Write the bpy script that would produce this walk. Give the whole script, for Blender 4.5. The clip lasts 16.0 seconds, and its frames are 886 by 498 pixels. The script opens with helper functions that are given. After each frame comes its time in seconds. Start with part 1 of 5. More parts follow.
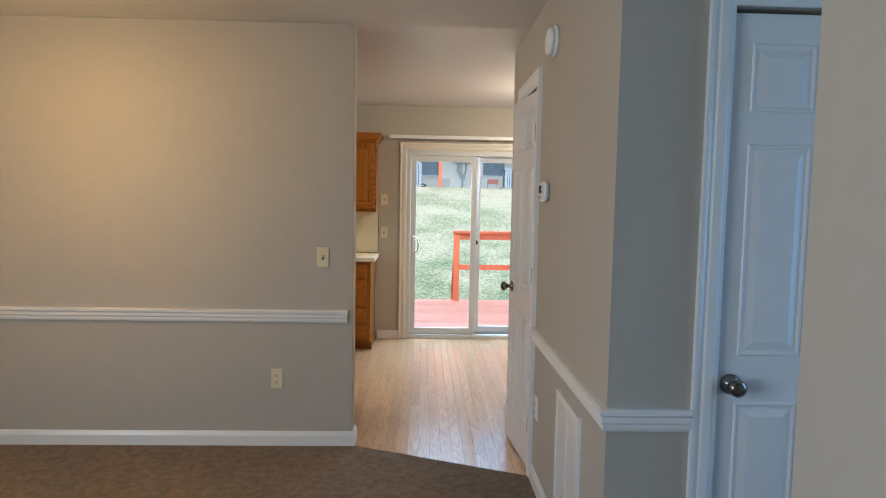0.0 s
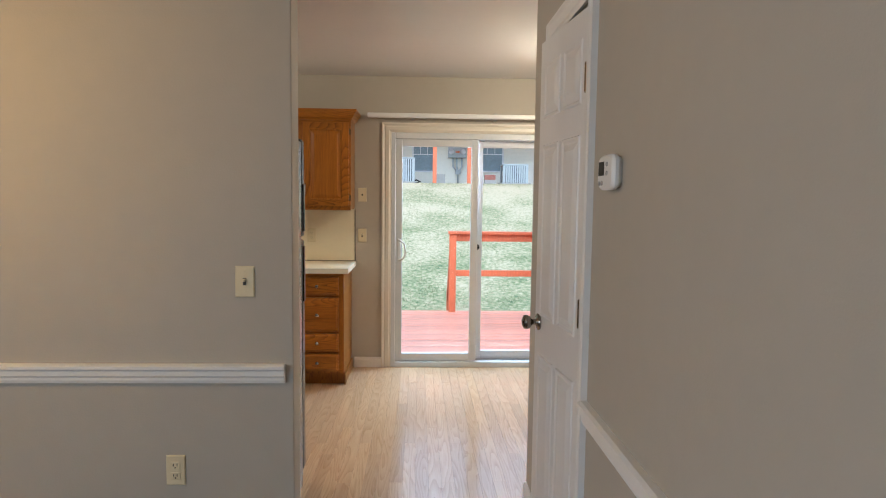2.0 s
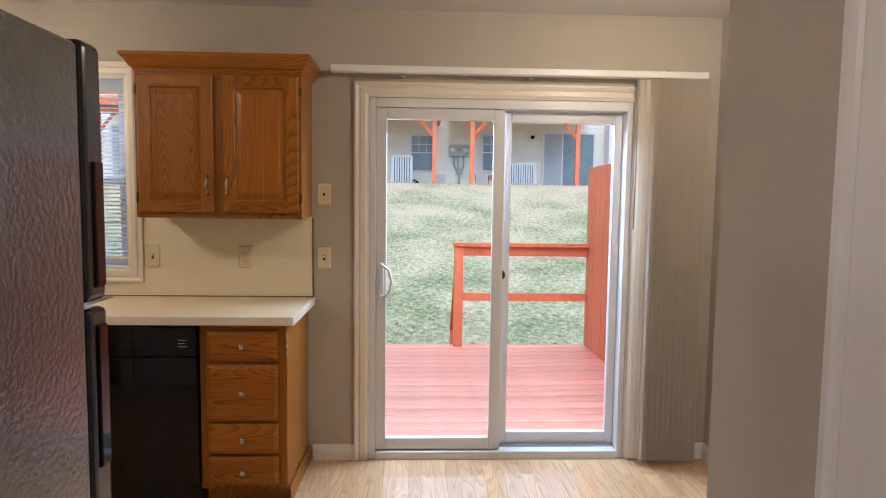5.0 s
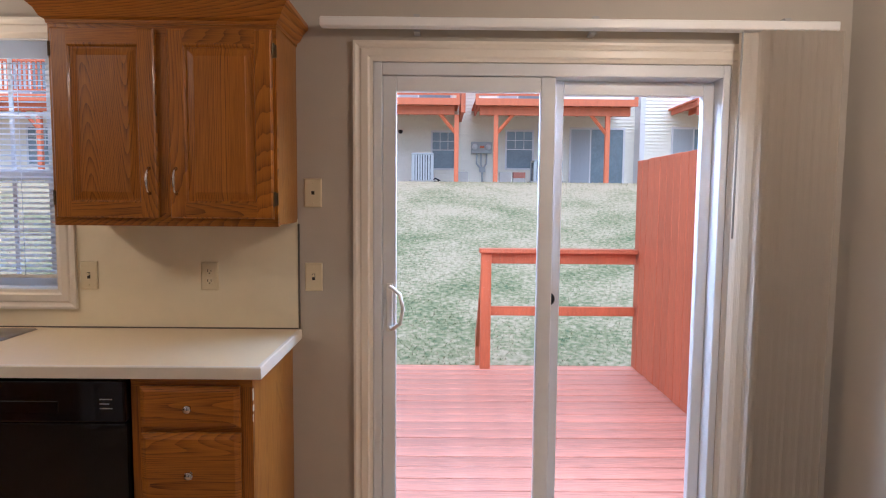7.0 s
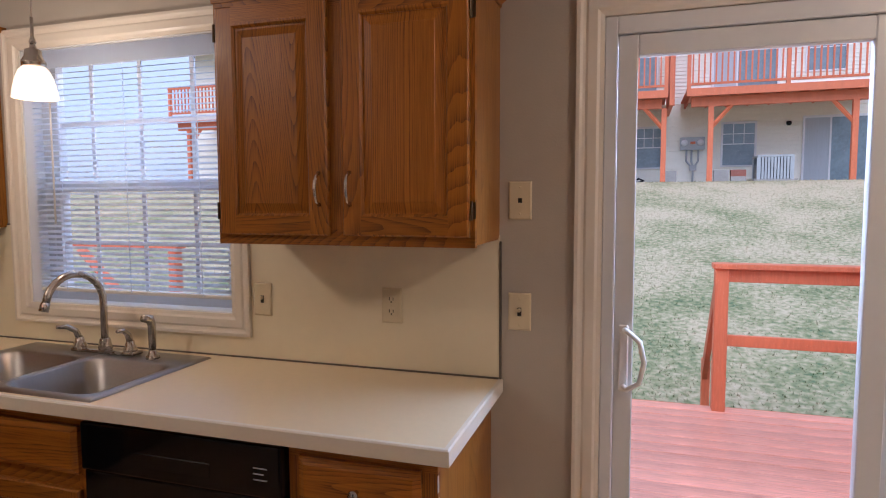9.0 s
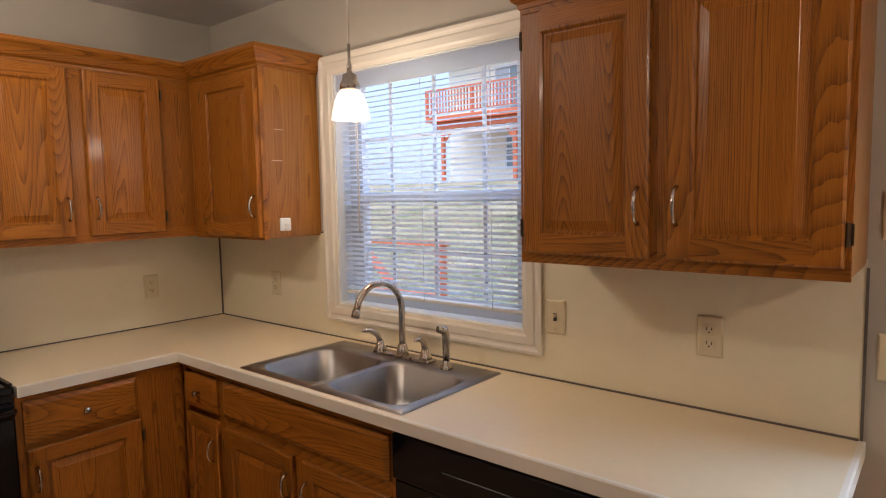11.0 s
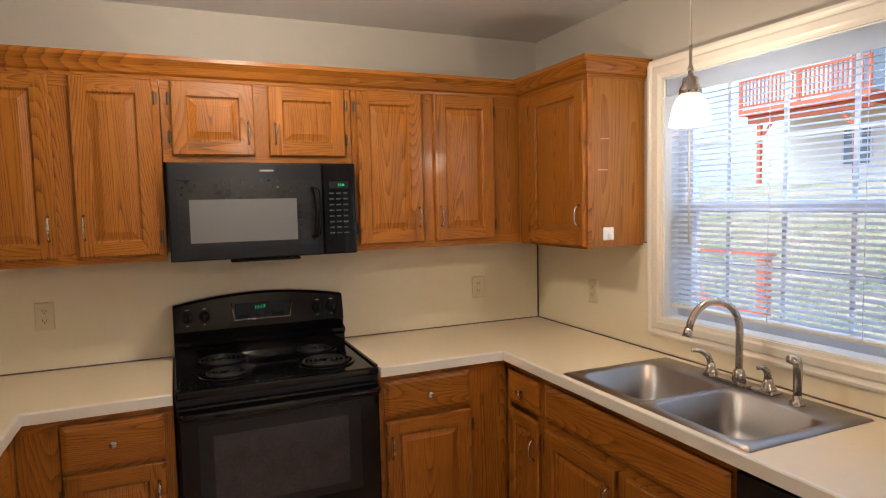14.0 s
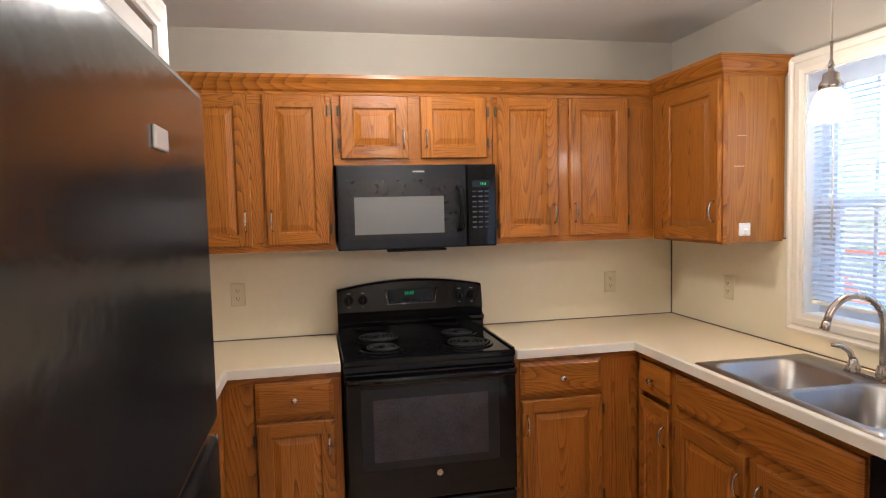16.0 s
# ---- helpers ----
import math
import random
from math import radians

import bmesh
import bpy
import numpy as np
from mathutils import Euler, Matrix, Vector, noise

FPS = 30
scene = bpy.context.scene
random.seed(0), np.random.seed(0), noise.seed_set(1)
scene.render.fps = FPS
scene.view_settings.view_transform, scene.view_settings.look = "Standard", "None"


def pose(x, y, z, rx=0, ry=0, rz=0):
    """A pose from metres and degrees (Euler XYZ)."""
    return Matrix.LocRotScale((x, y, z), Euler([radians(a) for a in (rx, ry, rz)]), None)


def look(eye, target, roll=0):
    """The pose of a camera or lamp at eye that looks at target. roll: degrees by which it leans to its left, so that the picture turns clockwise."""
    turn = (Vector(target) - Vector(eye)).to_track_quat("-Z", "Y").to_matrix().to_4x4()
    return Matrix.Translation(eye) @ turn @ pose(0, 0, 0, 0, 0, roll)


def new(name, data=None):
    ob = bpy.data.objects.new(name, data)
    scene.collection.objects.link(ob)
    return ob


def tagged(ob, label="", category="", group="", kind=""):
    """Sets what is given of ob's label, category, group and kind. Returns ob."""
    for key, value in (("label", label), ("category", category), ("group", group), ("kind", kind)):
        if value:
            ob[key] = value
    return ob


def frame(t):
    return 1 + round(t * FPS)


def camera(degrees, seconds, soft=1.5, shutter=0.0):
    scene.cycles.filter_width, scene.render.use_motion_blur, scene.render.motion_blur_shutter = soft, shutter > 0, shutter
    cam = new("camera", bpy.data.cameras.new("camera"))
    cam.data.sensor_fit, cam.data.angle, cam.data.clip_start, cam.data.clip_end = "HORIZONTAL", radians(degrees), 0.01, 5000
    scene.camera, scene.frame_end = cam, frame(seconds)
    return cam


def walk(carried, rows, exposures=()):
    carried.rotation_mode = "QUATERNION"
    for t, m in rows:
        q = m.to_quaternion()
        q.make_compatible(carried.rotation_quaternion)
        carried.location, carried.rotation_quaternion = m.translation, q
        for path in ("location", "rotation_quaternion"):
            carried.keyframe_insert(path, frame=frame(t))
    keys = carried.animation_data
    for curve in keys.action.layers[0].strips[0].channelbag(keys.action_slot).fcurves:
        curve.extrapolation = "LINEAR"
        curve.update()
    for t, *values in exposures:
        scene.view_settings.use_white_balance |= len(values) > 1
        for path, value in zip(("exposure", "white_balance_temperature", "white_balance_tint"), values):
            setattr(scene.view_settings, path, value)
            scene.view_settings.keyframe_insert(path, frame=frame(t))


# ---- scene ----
cam = camera(71.8, 16.0, soft=1.1)
PATH = [
    (0, (0.447, 2.072, 1.453), (0.512, 4.065, 1.3), 1.0),
    (0.5, (0.454, 2.379, 1.442), (0.527, 4.372, 1.289), 0.8),
    (1, (0.48, 2.698, 1.431), (0.554, 4.69, 1.275), 0.7),
    (1.5, (0.509, 3.03, 1.446), (0.586, 5.022, 1.285), 0.7),
    (2, (0.507, 3.345, 1.433), (0.587, 5.337, 1.272), 0.7),
    (2.5, (0.511, 3.661, 1.439), (0.594, 5.653, 1.278), 0.9),
    (3, (0.543, 3.975, 1.443), (0.627, 5.967, 1.281), 0.8),
    (3.5, (0.544, 4.27, 1.433), (0.63, 6.261, 1.27), 0.8),
    (4, (0.522, 4.566, 1.44), (0.615, 6.558, 1.277), 0.6),
    (6.3, (0.561, 5.768, 1.429), (0.629, 7.762, 1.285), 0.9),
    (6.5, (0.555, 5.82, 1.45), (0.632, 7.812, 1.292), 0.6),
    (7, (0.542, 6.023, 1.44), (0.555, 8.017, 1.281), 0.5),
    (7.5, (0.492, 6.23, 1.44), (0.42, 8.223, 1.284), 0.3),
    (8, (0.46, 6.401, 1.443), (0.279, 8.387, 1.285), 0.3),
    (8.5, (0.433, 6.56, 1.461), (0.085, 8.524, 1.305), 0.0),
    (9, (0.371, 6.656, 1.46), (-0.231, 8.558, 1.308), -0.2),
    (9.5, (0.255, 6.709, 1.474), (-0.563, 8.528, 1.323), -0.3),
    (9.7, (0.207, 6.721, 1.478), (-0.678, 8.508, 1.326), -0.2),
    (11.8, (0.078, 6.704, 1.558), (-1.394, 8.048, 1.39), -1.2),
    (12, (0.055, 6.687, 1.559), (-1.462, 7.981, 1.396), -1.0),
    (12.5, (0.037, 6.654, 1.559), (-1.579, 7.821, 1.4), -1.1),
    (13, (0.03, 6.642, 1.554), (-1.671, 7.684, 1.402), -1.2),
    (13.5, (0.021, 6.623, 1.56), (-1.745, 7.549, 1.411), -1.2),
    (14, (0.028, 6.623, 1.567), (-1.801, 7.42, 1.418), -1.3),
    (14.5, (0.042, 6.599, 1.57), (-1.833, 7.279, 1.424), -1.3),
    (15, (0.081, 6.555, 1.57), (-1.836, 7.106, 1.429), -1.4),
    (15.5, (0.156, 6.507, 1.564), (-1.788, 6.959, 1.432), -1.4),
    (16, (0.244, 6.509, 1.543), (-1.711, 6.908, 1.411), -1.4),
]
walk(cam, [(t, look(eye, target, roll)) for t, eye, target, roll in PATH], [(0, 1.25, 4900, 1), (2.2, 1.2, 4950, 2), (3.2, 1.0, 5050, 4), (4, 1.05, 5200, 6), (6.5, 0.9, 4950, 14), (9, 0.6, 5100, 20), (12.5, 1.1, 5200, 10), (14.5, 1.3, 4950, 10), (15.5, 1.5, 4750, 10), (16, 1.6, 4650, 10)])

# ---- world, sun, exposure ----
world = bpy.data.worlds.new("world")
scene.world = world
world.use_nodes = True
wn = world.node_tree
sky = wn.nodes.new("ShaderNodeTexSky")
sky.sky_type, sky.sun_disc = "NISHITA", False
sky.sun_elevation, sky.sun_rotation = radians(48), radians(200)
sky.air_density, sky.dust_density = 1.0, 5.0
cloud = wn.nodes.new("ShaderNodeMixRGB")
cloud.inputs[0].default_value, cloud.inputs[2].default_value = 0.65, (4.1, 4.35, 4.7, 1)
wn.links.new(sky.outputs[0], cloud.inputs[1])
wn.links.new(cloud.outputs[0], wn.nodes["Background"].inputs[0])
wn.nodes["Background"].inputs[1].default_value = 0.15

sun = new("sun", bpy.data.lights.new("sun", "SUN"))
sun.data.energy, sun.data.angle, sun.data.color = 0.9, radians(60), (1.0, 0.96, 0.9)
sun.matrix_world = look((0, 0, 20), (-4.0, 11.0, 4.0))


def lamp(name, kind, m, energy, color, size=0.1, size_y=None):
    ob = new(name, bpy.data.lights.new(name, kind))
    ob.data.energy, ob.data.color = energy, color
    if kind == "AREA":
        ob.data.shape, ob.data.size, ob.data.size_y = "RECTANGLE", size, size_y or size
    else:
        ob.data.shadow_soft_size = size
    ob.matrix_world = m
    return ob


WARM = (1.0, 0.78, 0.53)
lamp("pendant_bulb", "POINT", pose(-1.52, 8.2, 1.84), 3.4, (1.0, 0.74, 0.44), 0.035)
lamp("nook_bulb", "POINT", pose(1.6, 7.3, 2.24), 15, (1.0, 0.74, 0.46), 0.06)
lamp("kitchen_bulb", "POINT", pose(-1.9, 6.9, 2.31), 13.5, (1.0, 0.76, 0.48), 0.08)
lamp("dining_bulb", "POINT", pose(-1.42, 4.62, 2.0), 14, (1.0, 0.51, 0.13), 0.06)
# added cool fill hidden above the window, brightens slats, sill and sink
lamp("kitchen_window_fill", "AREA", pose(-1.48, 8.9, 2.42, -48, 0, 0), 9, (0.72, 0.87, 1.0), 0.9, 0.4)
# added fill above the door head, out of view, to boost daylight on the floor
lamp("sliding_door_fill", "AREA", pose(0.98, 8.9, 2.2, -48, 0, 0), 42, (0.8, 0.91, 1.0), 1.35, 0.4)
# added fill at an assumed, unseen window; its side balances the walls' brightness
lamp("living_room_fill", "AREA", pose(-3.33, 0.9, 1.45, 90, 0, -90), 35, (0.95, 0.95, 0.94), 2.6, 1.5)
lamp("entry_window_light", "AREA", pose(3.33, 3.47, 1.35, 90, 0, 90), 4, (0.3, 0.6, 1.0), 0.75, 1.5)


# ---- materials ----
def mat(name, color, rough=0.5, metal=0.0, coat=0.0, vary=0.0, scale=4.0, bump=0.0, bump_scale=80.0, random=0.0, emit=0.0, spec=0.5, stretch=(1, 1, 1)):
    """A principled material with two scales of variation and a fine bump."""
    m = bpy.data.materials.new(name)
    m.use_nodes = True
    nt = m.node_tree
    b = nt.nodes["Principled BSDF"]
    b.inputs["Base Color"].default_value = (*color, 1)
    b.inputs["Roughness"].default_value, b.inputs["Metallic"].default_value = rough, metal
    b.inputs["Coat Weight"].default_value, b.inputs["Coat Roughness"].default_value = coat, 0.15
    b.inputs["Specular IOR Level"].default_value = spec
    if emit:
        b.inputs["Emission Color"].default_value = (*color, 1)
        b.inputs["Emission Strength"].default_value = emit
    tc = nt.nodes.new("ShaderNodeTexCoord")
    mp = nt.nodes.new("ShaderNodeMapping")
    mp.inputs["Scale"].default_value = stretch
    nt.links.new(tc.outputs["Object"], mp.inputs[0])
    if vary or random:
        big, fine = nt.nodes.new("ShaderNodeTexNoise"), nt.nodes.new("ShaderNodeTexNoise")
        big.inputs["Scale"].default_value, fine.inputs["Scale"].default_value = scale, scale * 9
        big.inputs["Detail"].default_value = 6
        nt.links.new(mp.outputs[0], big.inputs[0]), nt.links.new(mp.outputs[0], fine.inputs[0])
        add = nt.nodes.new("ShaderNodeMath")
        add.operation = "ADD"
        nt.links.new(big.outputs[0], add.inputs[0]), nt.links.new(fine.outputs[0], add.inputs[1])
        rng = nt.nodes.new("ShaderNodeMapRange")
        rng.inputs[1].default_value, rng.inputs[2].default_value = 0.6, 1.4
        rng.inputs[3].default_value, rng.inputs[4].default_value = 1 - vary, 1 + vary
        nt.links.new(add.outputs[0], rng.inputs[0])
        value = rng.outputs[0]
        if random:
            info = nt.nodes.new("ShaderNodeObjectInfo")
            r2 = nt.nodes.new("ShaderNodeMapRange")
            r2.inputs[3].default_value, r2.inputs[4].default_value = 1 - random, 1 + random
            nt.links.new(info.outputs["Random"], r2.inputs[0])
            mul = nt.nodes.new("ShaderNodeMath")
            mul.operation = "MULTIPLY"
            nt.links.new(value, mul.inputs[0]), nt.links.new(r2.outputs[0], mul.inputs[1])
            value = mul.outputs[0]
        hsv = nt.nodes.new("ShaderNodeHueSaturation")
        hsv.inputs["Color"].default_value = (*color, 1)
        nt.links.new(value, hsv.inputs["Value"])
        nt.links.new(hsv.outputs[0], b.inputs["Base Color"])
        rr = nt.nodes.new("ShaderNodeMapRange")
        rr.inputs[3].default_value, rr.inputs[4].default_value = max(0.03, rough - 0.06), min(1, rough + 0.06)
        nt.links.new(big.outputs[0], rr.inputs[0])
        nt.links.new(rr.outputs[0], b.inputs["Roughness"])
    if bump:
        n = nt.nodes.new("ShaderNodeTexNoise")
        n.inputs["Scale"].default_value, n.inputs["Detail"].default_value = bump_scale, 3
        bp = nt.nodes.new("ShaderNodeBump")
        bp.inputs["Strength"].default_value, bp.inputs["Distance"].default_value = bump, 0.01
        nt.links.new(mp.outputs[0], n.inputs[0])
        nt.links.new(n.outputs[0], bp.inputs["Height"]), nt.links.new(bp.outputs[0], b.inputs["Normal"])
    return m


def wood(name, light, dark, along, depth=None, rough=0.36, coat=0.12, ring=6.0, random=0.1, pores=1.0, rings=56):
    """Oak-like wood: distorted growth bands and fine pores, stretched along one axis (0 x, 1 y, 2 z)."""
    m = bpy.data.materials.new(name)
    m.use_nodes = True
    nt = m.node_tree
    b = nt.nodes["Principled BSDF"]
    b.inputs["Coat Weight"].default_value, b.inputs["Coat Roughness"].default_value = coat, 0.12
    b.inputs["Specular IOR Level"].default_value = 0.35
    tc, info = nt.nodes.new("ShaderNodeTexCoord"), nt.nodes.new("ShaderNodeObjectInfo")
    off = nt.nodes.new("ShaderNodeVectorMath")
    off.operation = "ADD"
    com = nt.nodes.new("ShaderNodeMath")
    com.operation = "MULTIPLY"
    com.inputs[1].default_value = 37.0
    nt.links.new(info.outputs["Random"], com.inputs[0])
    nt.links.new(tc.outputs["Object"], off.inputs[0]), nt.links.new(com.outputs[0], off.inputs[1])

    def stretched(across, length):
        mp = nt.nodes.new("ShaderNodeMapping")
        s = [across] * 3
        s[along] = length
        if depth is not None:
            s[depth] = 0.5
        mp.inputs["Scale"].default_value = s
        nt.links.new(off.outputs[0], mp.inputs[0])
        return mp.outputs[0]

    def noise(vec, detail, rough_=0.5):
        n = nt.nodes.new("ShaderNodeTexNoise")
        n.inputs["Scale"].default_value, n.inputs["Detail"].default_value, n.inputs["Roughness"].default_value = 1.0, detail, rough_
        nt.links.new(vec, n.inputs[0])
        return n.outputs[0]

    def calc(op, a, b=None, c=None):
        n = nt.nodes.new("ShaderNodeMath")
        n.operation = op
        for k, v in enumerate((a, b, c)):
            if isinstance(v, (int, float)):
                n.inputs[k].default_value = v
            elif v is not None:
                nt.links.new(v, n.inputs[k])
        return n.outputs[0]

    # growth rings: contours of a long soft field, roughened a little; each ring darkens slowly and ends sharply
    field = calc("MULTIPLY_ADD", noise(stretched(ring * 6, ring * 0.7), 2), 0.012, noise(stretched(ring, ring * 0.085), 0.0))
    saw = calc("FRACT", calc("MULTIPLY", field, rings))
    late = calc("POWER", saw, 2.2)
    pore = noise(stretched(330, 9), 3, 0.6)
    tone = noise(stretched(14, 1.2), 2)
    fleck = calc("MULTIPLY", calc("MULTIPLY_ADD", pore, 2.6, -0.95), calc("MULTIPLY_ADD", late, 0.6, 0.4))
    mixed = calc("MULTIPLY_ADD", late, 0.3, calc("MULTIPLY_ADD", fleck, 0.62, calc("MULTIPLY_ADD", tone, 0.4, -0.1)))
    ramp = nt.nodes.new("ShaderNodeValToRGB")
    ramp.color_ramp.elements[0].position, ramp.color_ramp.elements[0].color = 0.0, (*light, 1)
    ramp.color_ramp.elements[1].position, ramp.color_ramp.elements[1].color = 0.85, (*dark, 1)
    nt.links.new(mixed, ramp.inputs[0])
    hsv = nt.nodes.new("ShaderNodeHueSaturation")
    r2 = nt.nodes.new("ShaderNodeMapRange")
    r2.inputs[3].default_value, r2.inputs[4].default_value = 1 - random, 1 + random
    nt.links.new(info.outputs["Random"], r2.inputs[0])
    nt.links.new(ramp.outputs[0], hsv.inputs["Color"]), nt.links.new(r2.outputs[0], hsv.inputs["Value"])
    nt.links.new(hsv.outputs[0], b.inputs["Base Color"])
    rr = nt.nodes.new("ShaderNodeMapRange")
    rr.inputs[3].default_value, rr.inputs[4].default_value = rough - 0.05, rough + 0.1
    nt.links.new(pore, rr.inputs[0]), nt.links.new(rr.outputs[0], b.inputs["Roughness"])
    bp = nt.nodes.new("ShaderNodeBump")
    bp.inputs["Strength"].default_value, bp.inputs["Distance"].default_value = 0.12 * pores, 0.003
    nt.links.new(mixed, bp.inputs["Height"]), nt.links.new(bp.outputs[0], b.inputs["Normal"])
    return m


def glass(name, tint=(1, 1, 1), gloss=0.07):
    m = bpy.data.materials.new(name)
    m.use_nodes = True
    nt = m.node_tree
    nt.nodes.remove(nt.nodes["Principled BSDF"])
    tr, gl, mx, fr = (nt.nodes.new("ShaderNode" + k) for k in ("BsdfTransparent", "BsdfGlossy", "MixShader", "Fresnel"))
    tr.inputs[0].default_value = (*tint, 1)
    gl.inputs["Roughness"].default_value = 0.01
    fr.inputs[0].default_value = 1.1
    nt.links.new(fr.outputs[0], mx.inputs[0])
    nt.links.new(tr.outputs[0], mx.inputs[1]), nt.links.new(gl.outputs[0], mx.inputs[2])
    nt.links.new(mx.outputs[0], nt.nodes["Material Output"].inputs[0])
    return m


WALL = mat("greige_wall_paint", (0.465, 0.42, 0.35), 0.62, vary=0.025, scale=1.5, bump=0.06, bump_scale=160)
CEIL = mat("ceiling_paint", (0.66, 0.63, 0.6), 0.75, vary=0.02, scale=2, bump=0.1, bump_scale=90)
CEILK = mat("kitchen_ceiling_paint", (0.66, 0.63, 0.61), 0.33, vary=0.02, scale=2, bump=0.02, bump_scale=60)
TRIM = mat("white_trim_paint", (0.8, 0.78, 0.75), 0.32, vary=0.02, scale=6)
DOORW = mat("white_door_paint", (0.78, 0.755, 0.73), 0.35, vary=0.02, scale=8, bump=0.08, bump_scale=60, stretch=(3, 3, 0.3))
CREAM = mat("cream_trim_paint", (0.76, 0.7, 0.6), 0.35, vary=0.02, scale=6)
VINYL = mat("white_vinyl", (0.7, 0.71, 0.73), 0.35, vary=0.02, scale=5)
SLATM = mat("white_blind_slat", (0.82, 0.84, 0.88), 0.45)
_nt = SLATM.node_tree
_tl, _mx = _nt.nodes.new("ShaderNodeBsdfTranslucent"), _nt.nodes.new("ShaderNodeMixShader")
_tl.inputs[0].default_value, _mx.inputs[0].default_value = (0.9, 0.94, 1.0, 1), 0.8
_nt.links.new(_nt.nodes["Principled BSDF"].outputs[0], _mx.inputs[1]), _nt.links.new(_tl.outputs[0], _mx.inputs[2])
_nt.links.new(_mx.outputs[0], _nt.nodes["Material Output"].inputs[0])
VANE = mat("fabric_vane", (0.84, 0.77, 0.67), 0.7, vary=0.03, scale=20, bump=0.15, bump_scale=300, stretch=(1, 1, 0.1))
SPLASH = mat("cream_backsplash_laminate", (0.82, 0.74, 0.54), 0.38, vary=0.02, scale=3)
LAM = mat("cream_countertop_laminate", (0.77, 0.65, 0.44), 0.34, vary=0.025, scale=5, bump=0.02, bump_scale=400)
LAME = mat("countertop_edge_laminate", (0.8, 0.75, 0.64), 0.4, vary=0.02, scale=9)
SEAM = mat("dark_caulk", (0.12, 0.1, 0.08), 0.6)
PLATE = mat("almond_plastic", (0.72, 0.63, 0.42), 0.35)
WHITEP = mat("white_plastic", (0.8, 0.79, 0.77), 0.35)
BLACKG = mat("black_enamel", (0.005, 0.005, 0.006), 0.06, spec=0.28)
BLACKM = mat("black_plastic", (0.013, 0.014, 0.018), 0.22, vary=0.15, scale=8, spec=0.3)
BLACKT = mat("textured_black_steel", (0.014, 0.014, 0.015), 0.2, vary=0.1, scale=8, bump=0.22, bump_scale=90, spec=0.9, coat=0.6)
BLACKD = mat("satin_black_door", (0.016, 0.016, 0.018), 0.17, vary=0.3, scale=5, bump=0.05, bump_scale=30)
OVENGL = mat("oven_glass", (0.03, 0.028, 0.035), 0.05, vary=0.3, scale=14)
MWGL = mat("microwave_window", (0.16, 0.16, 0.16), 0.22, vary=0.05, scale=200)
COIL = mat("burner_coil", (0.02, 0.02, 0.02), 0.45, metal=0.3)
STEEL = mat("brushed_stainless", (0.32, 0.305, 0.29), 0.38, metal=1.0, vary=0.05, scale=10, bump=0.0, bump_scale=80, stretch=(1, 12, 1))
NICKEL = mat("brushed_nickel", (0.55, 0.51, 0.46), 0.26, metal=1.0, vary=0.05, scale=20)
BRONZE = mat("dark_nickel_knob", (0.26, 0.23, 0.2), 0.22, metal=1.0)
HINGE = mat("antique_brass_hinge", (0.14, 0.1, 0.06), 0.35, metal=1.0)
INK = mat("dark_slot", (0.03, 0.025, 0.02), 0.6)
DIM = mat("dim_print", (0.05, 0.056, 0.062), 0.3)
GREY = mat("grey_print", (0.4, 0.4, 0.4), 0.5)
GREEN = mat("green_display_digit", (0.04, 0.4, 0.1), 0.5, emit=0.5)
OAKL, OAKD = (0.45, 0.162, 0.006), (0.095, 0.026, 0.002)
OAKN, OAKW = wood("oak_upright_north", OAKL, OAKD, 2, 1), wood("oak_upright_west", OAKL, OAKD, 2, 0)
OAKX = wood("oak_along_x", OAKL, OAKD, 0, 1)
OAKY = wood("oak_along_y", OAKL, OAKD, 1, 0)
VENEER = wood("oak_veneer_side", (0.38, 0.16, 0.018), (0.19, 0.066, 0.008), 2, ring=13.0, random=0.02, rings=14)
PLANK = wood("laminate_plank", (0.74, 0.5, 0.29), (0.5, 0.29, 0.13), 1, rough=0.22, coat=1.0, ring=18, random=0.1, pores=0.2, rings=8)
CARPET = mat("brown_carpet", (0.22, 0.175, 0.135), 1.0, vary=0.42, scale=26, bump=1.0, bump_scale=130, spec=0.1)
REDWOOD = mat("red_stained_deck", (0.72, 0.32, 0.22), 0.36, vary=0.3, scale=3, bump=0.3, bump_scale=40, random=0.12, stretch=(0.25, 3, 3))
REDPOST = mat("red_stained_lumber", (0.6, 0.165, 0.07), 0.6, vary=0.15, scale=4, bump=0.2, bump_scale=40, random=0.06, stretch=(2, 2, 0.3))
SIDING = mat("cream_vinyl_siding", (0.82, 0.8, 0.7), 0.5, vary=0.04, scale=1.2)
WINDK = mat("far_window_glass", (0.2, 0.26, 0.3), 0.08, vary=0.2, scale=1.5)
CURTAIN = mat("far_curtain", (0.42, 0.46, 0.5), 0.7, vary=0.1, scale=3, stretch=(8, 8, 0.2))
ACM = mat("grey_sheet_metal", (0.4, 0.43, 0.45), 0.5, metal=0.0, vary=0.08, scale=6)
BLOCK = mat("concrete_block", (0.36, 0.35, 0.33), 0.9, vary=0.15, scale=10, bump=0.4, bump_scale=50)
GLASS = glass("window_glass")
SHADE = mat("lit_frosted_glass", (1.0, 0.78, 0.5), 0.4, emit=0.9)


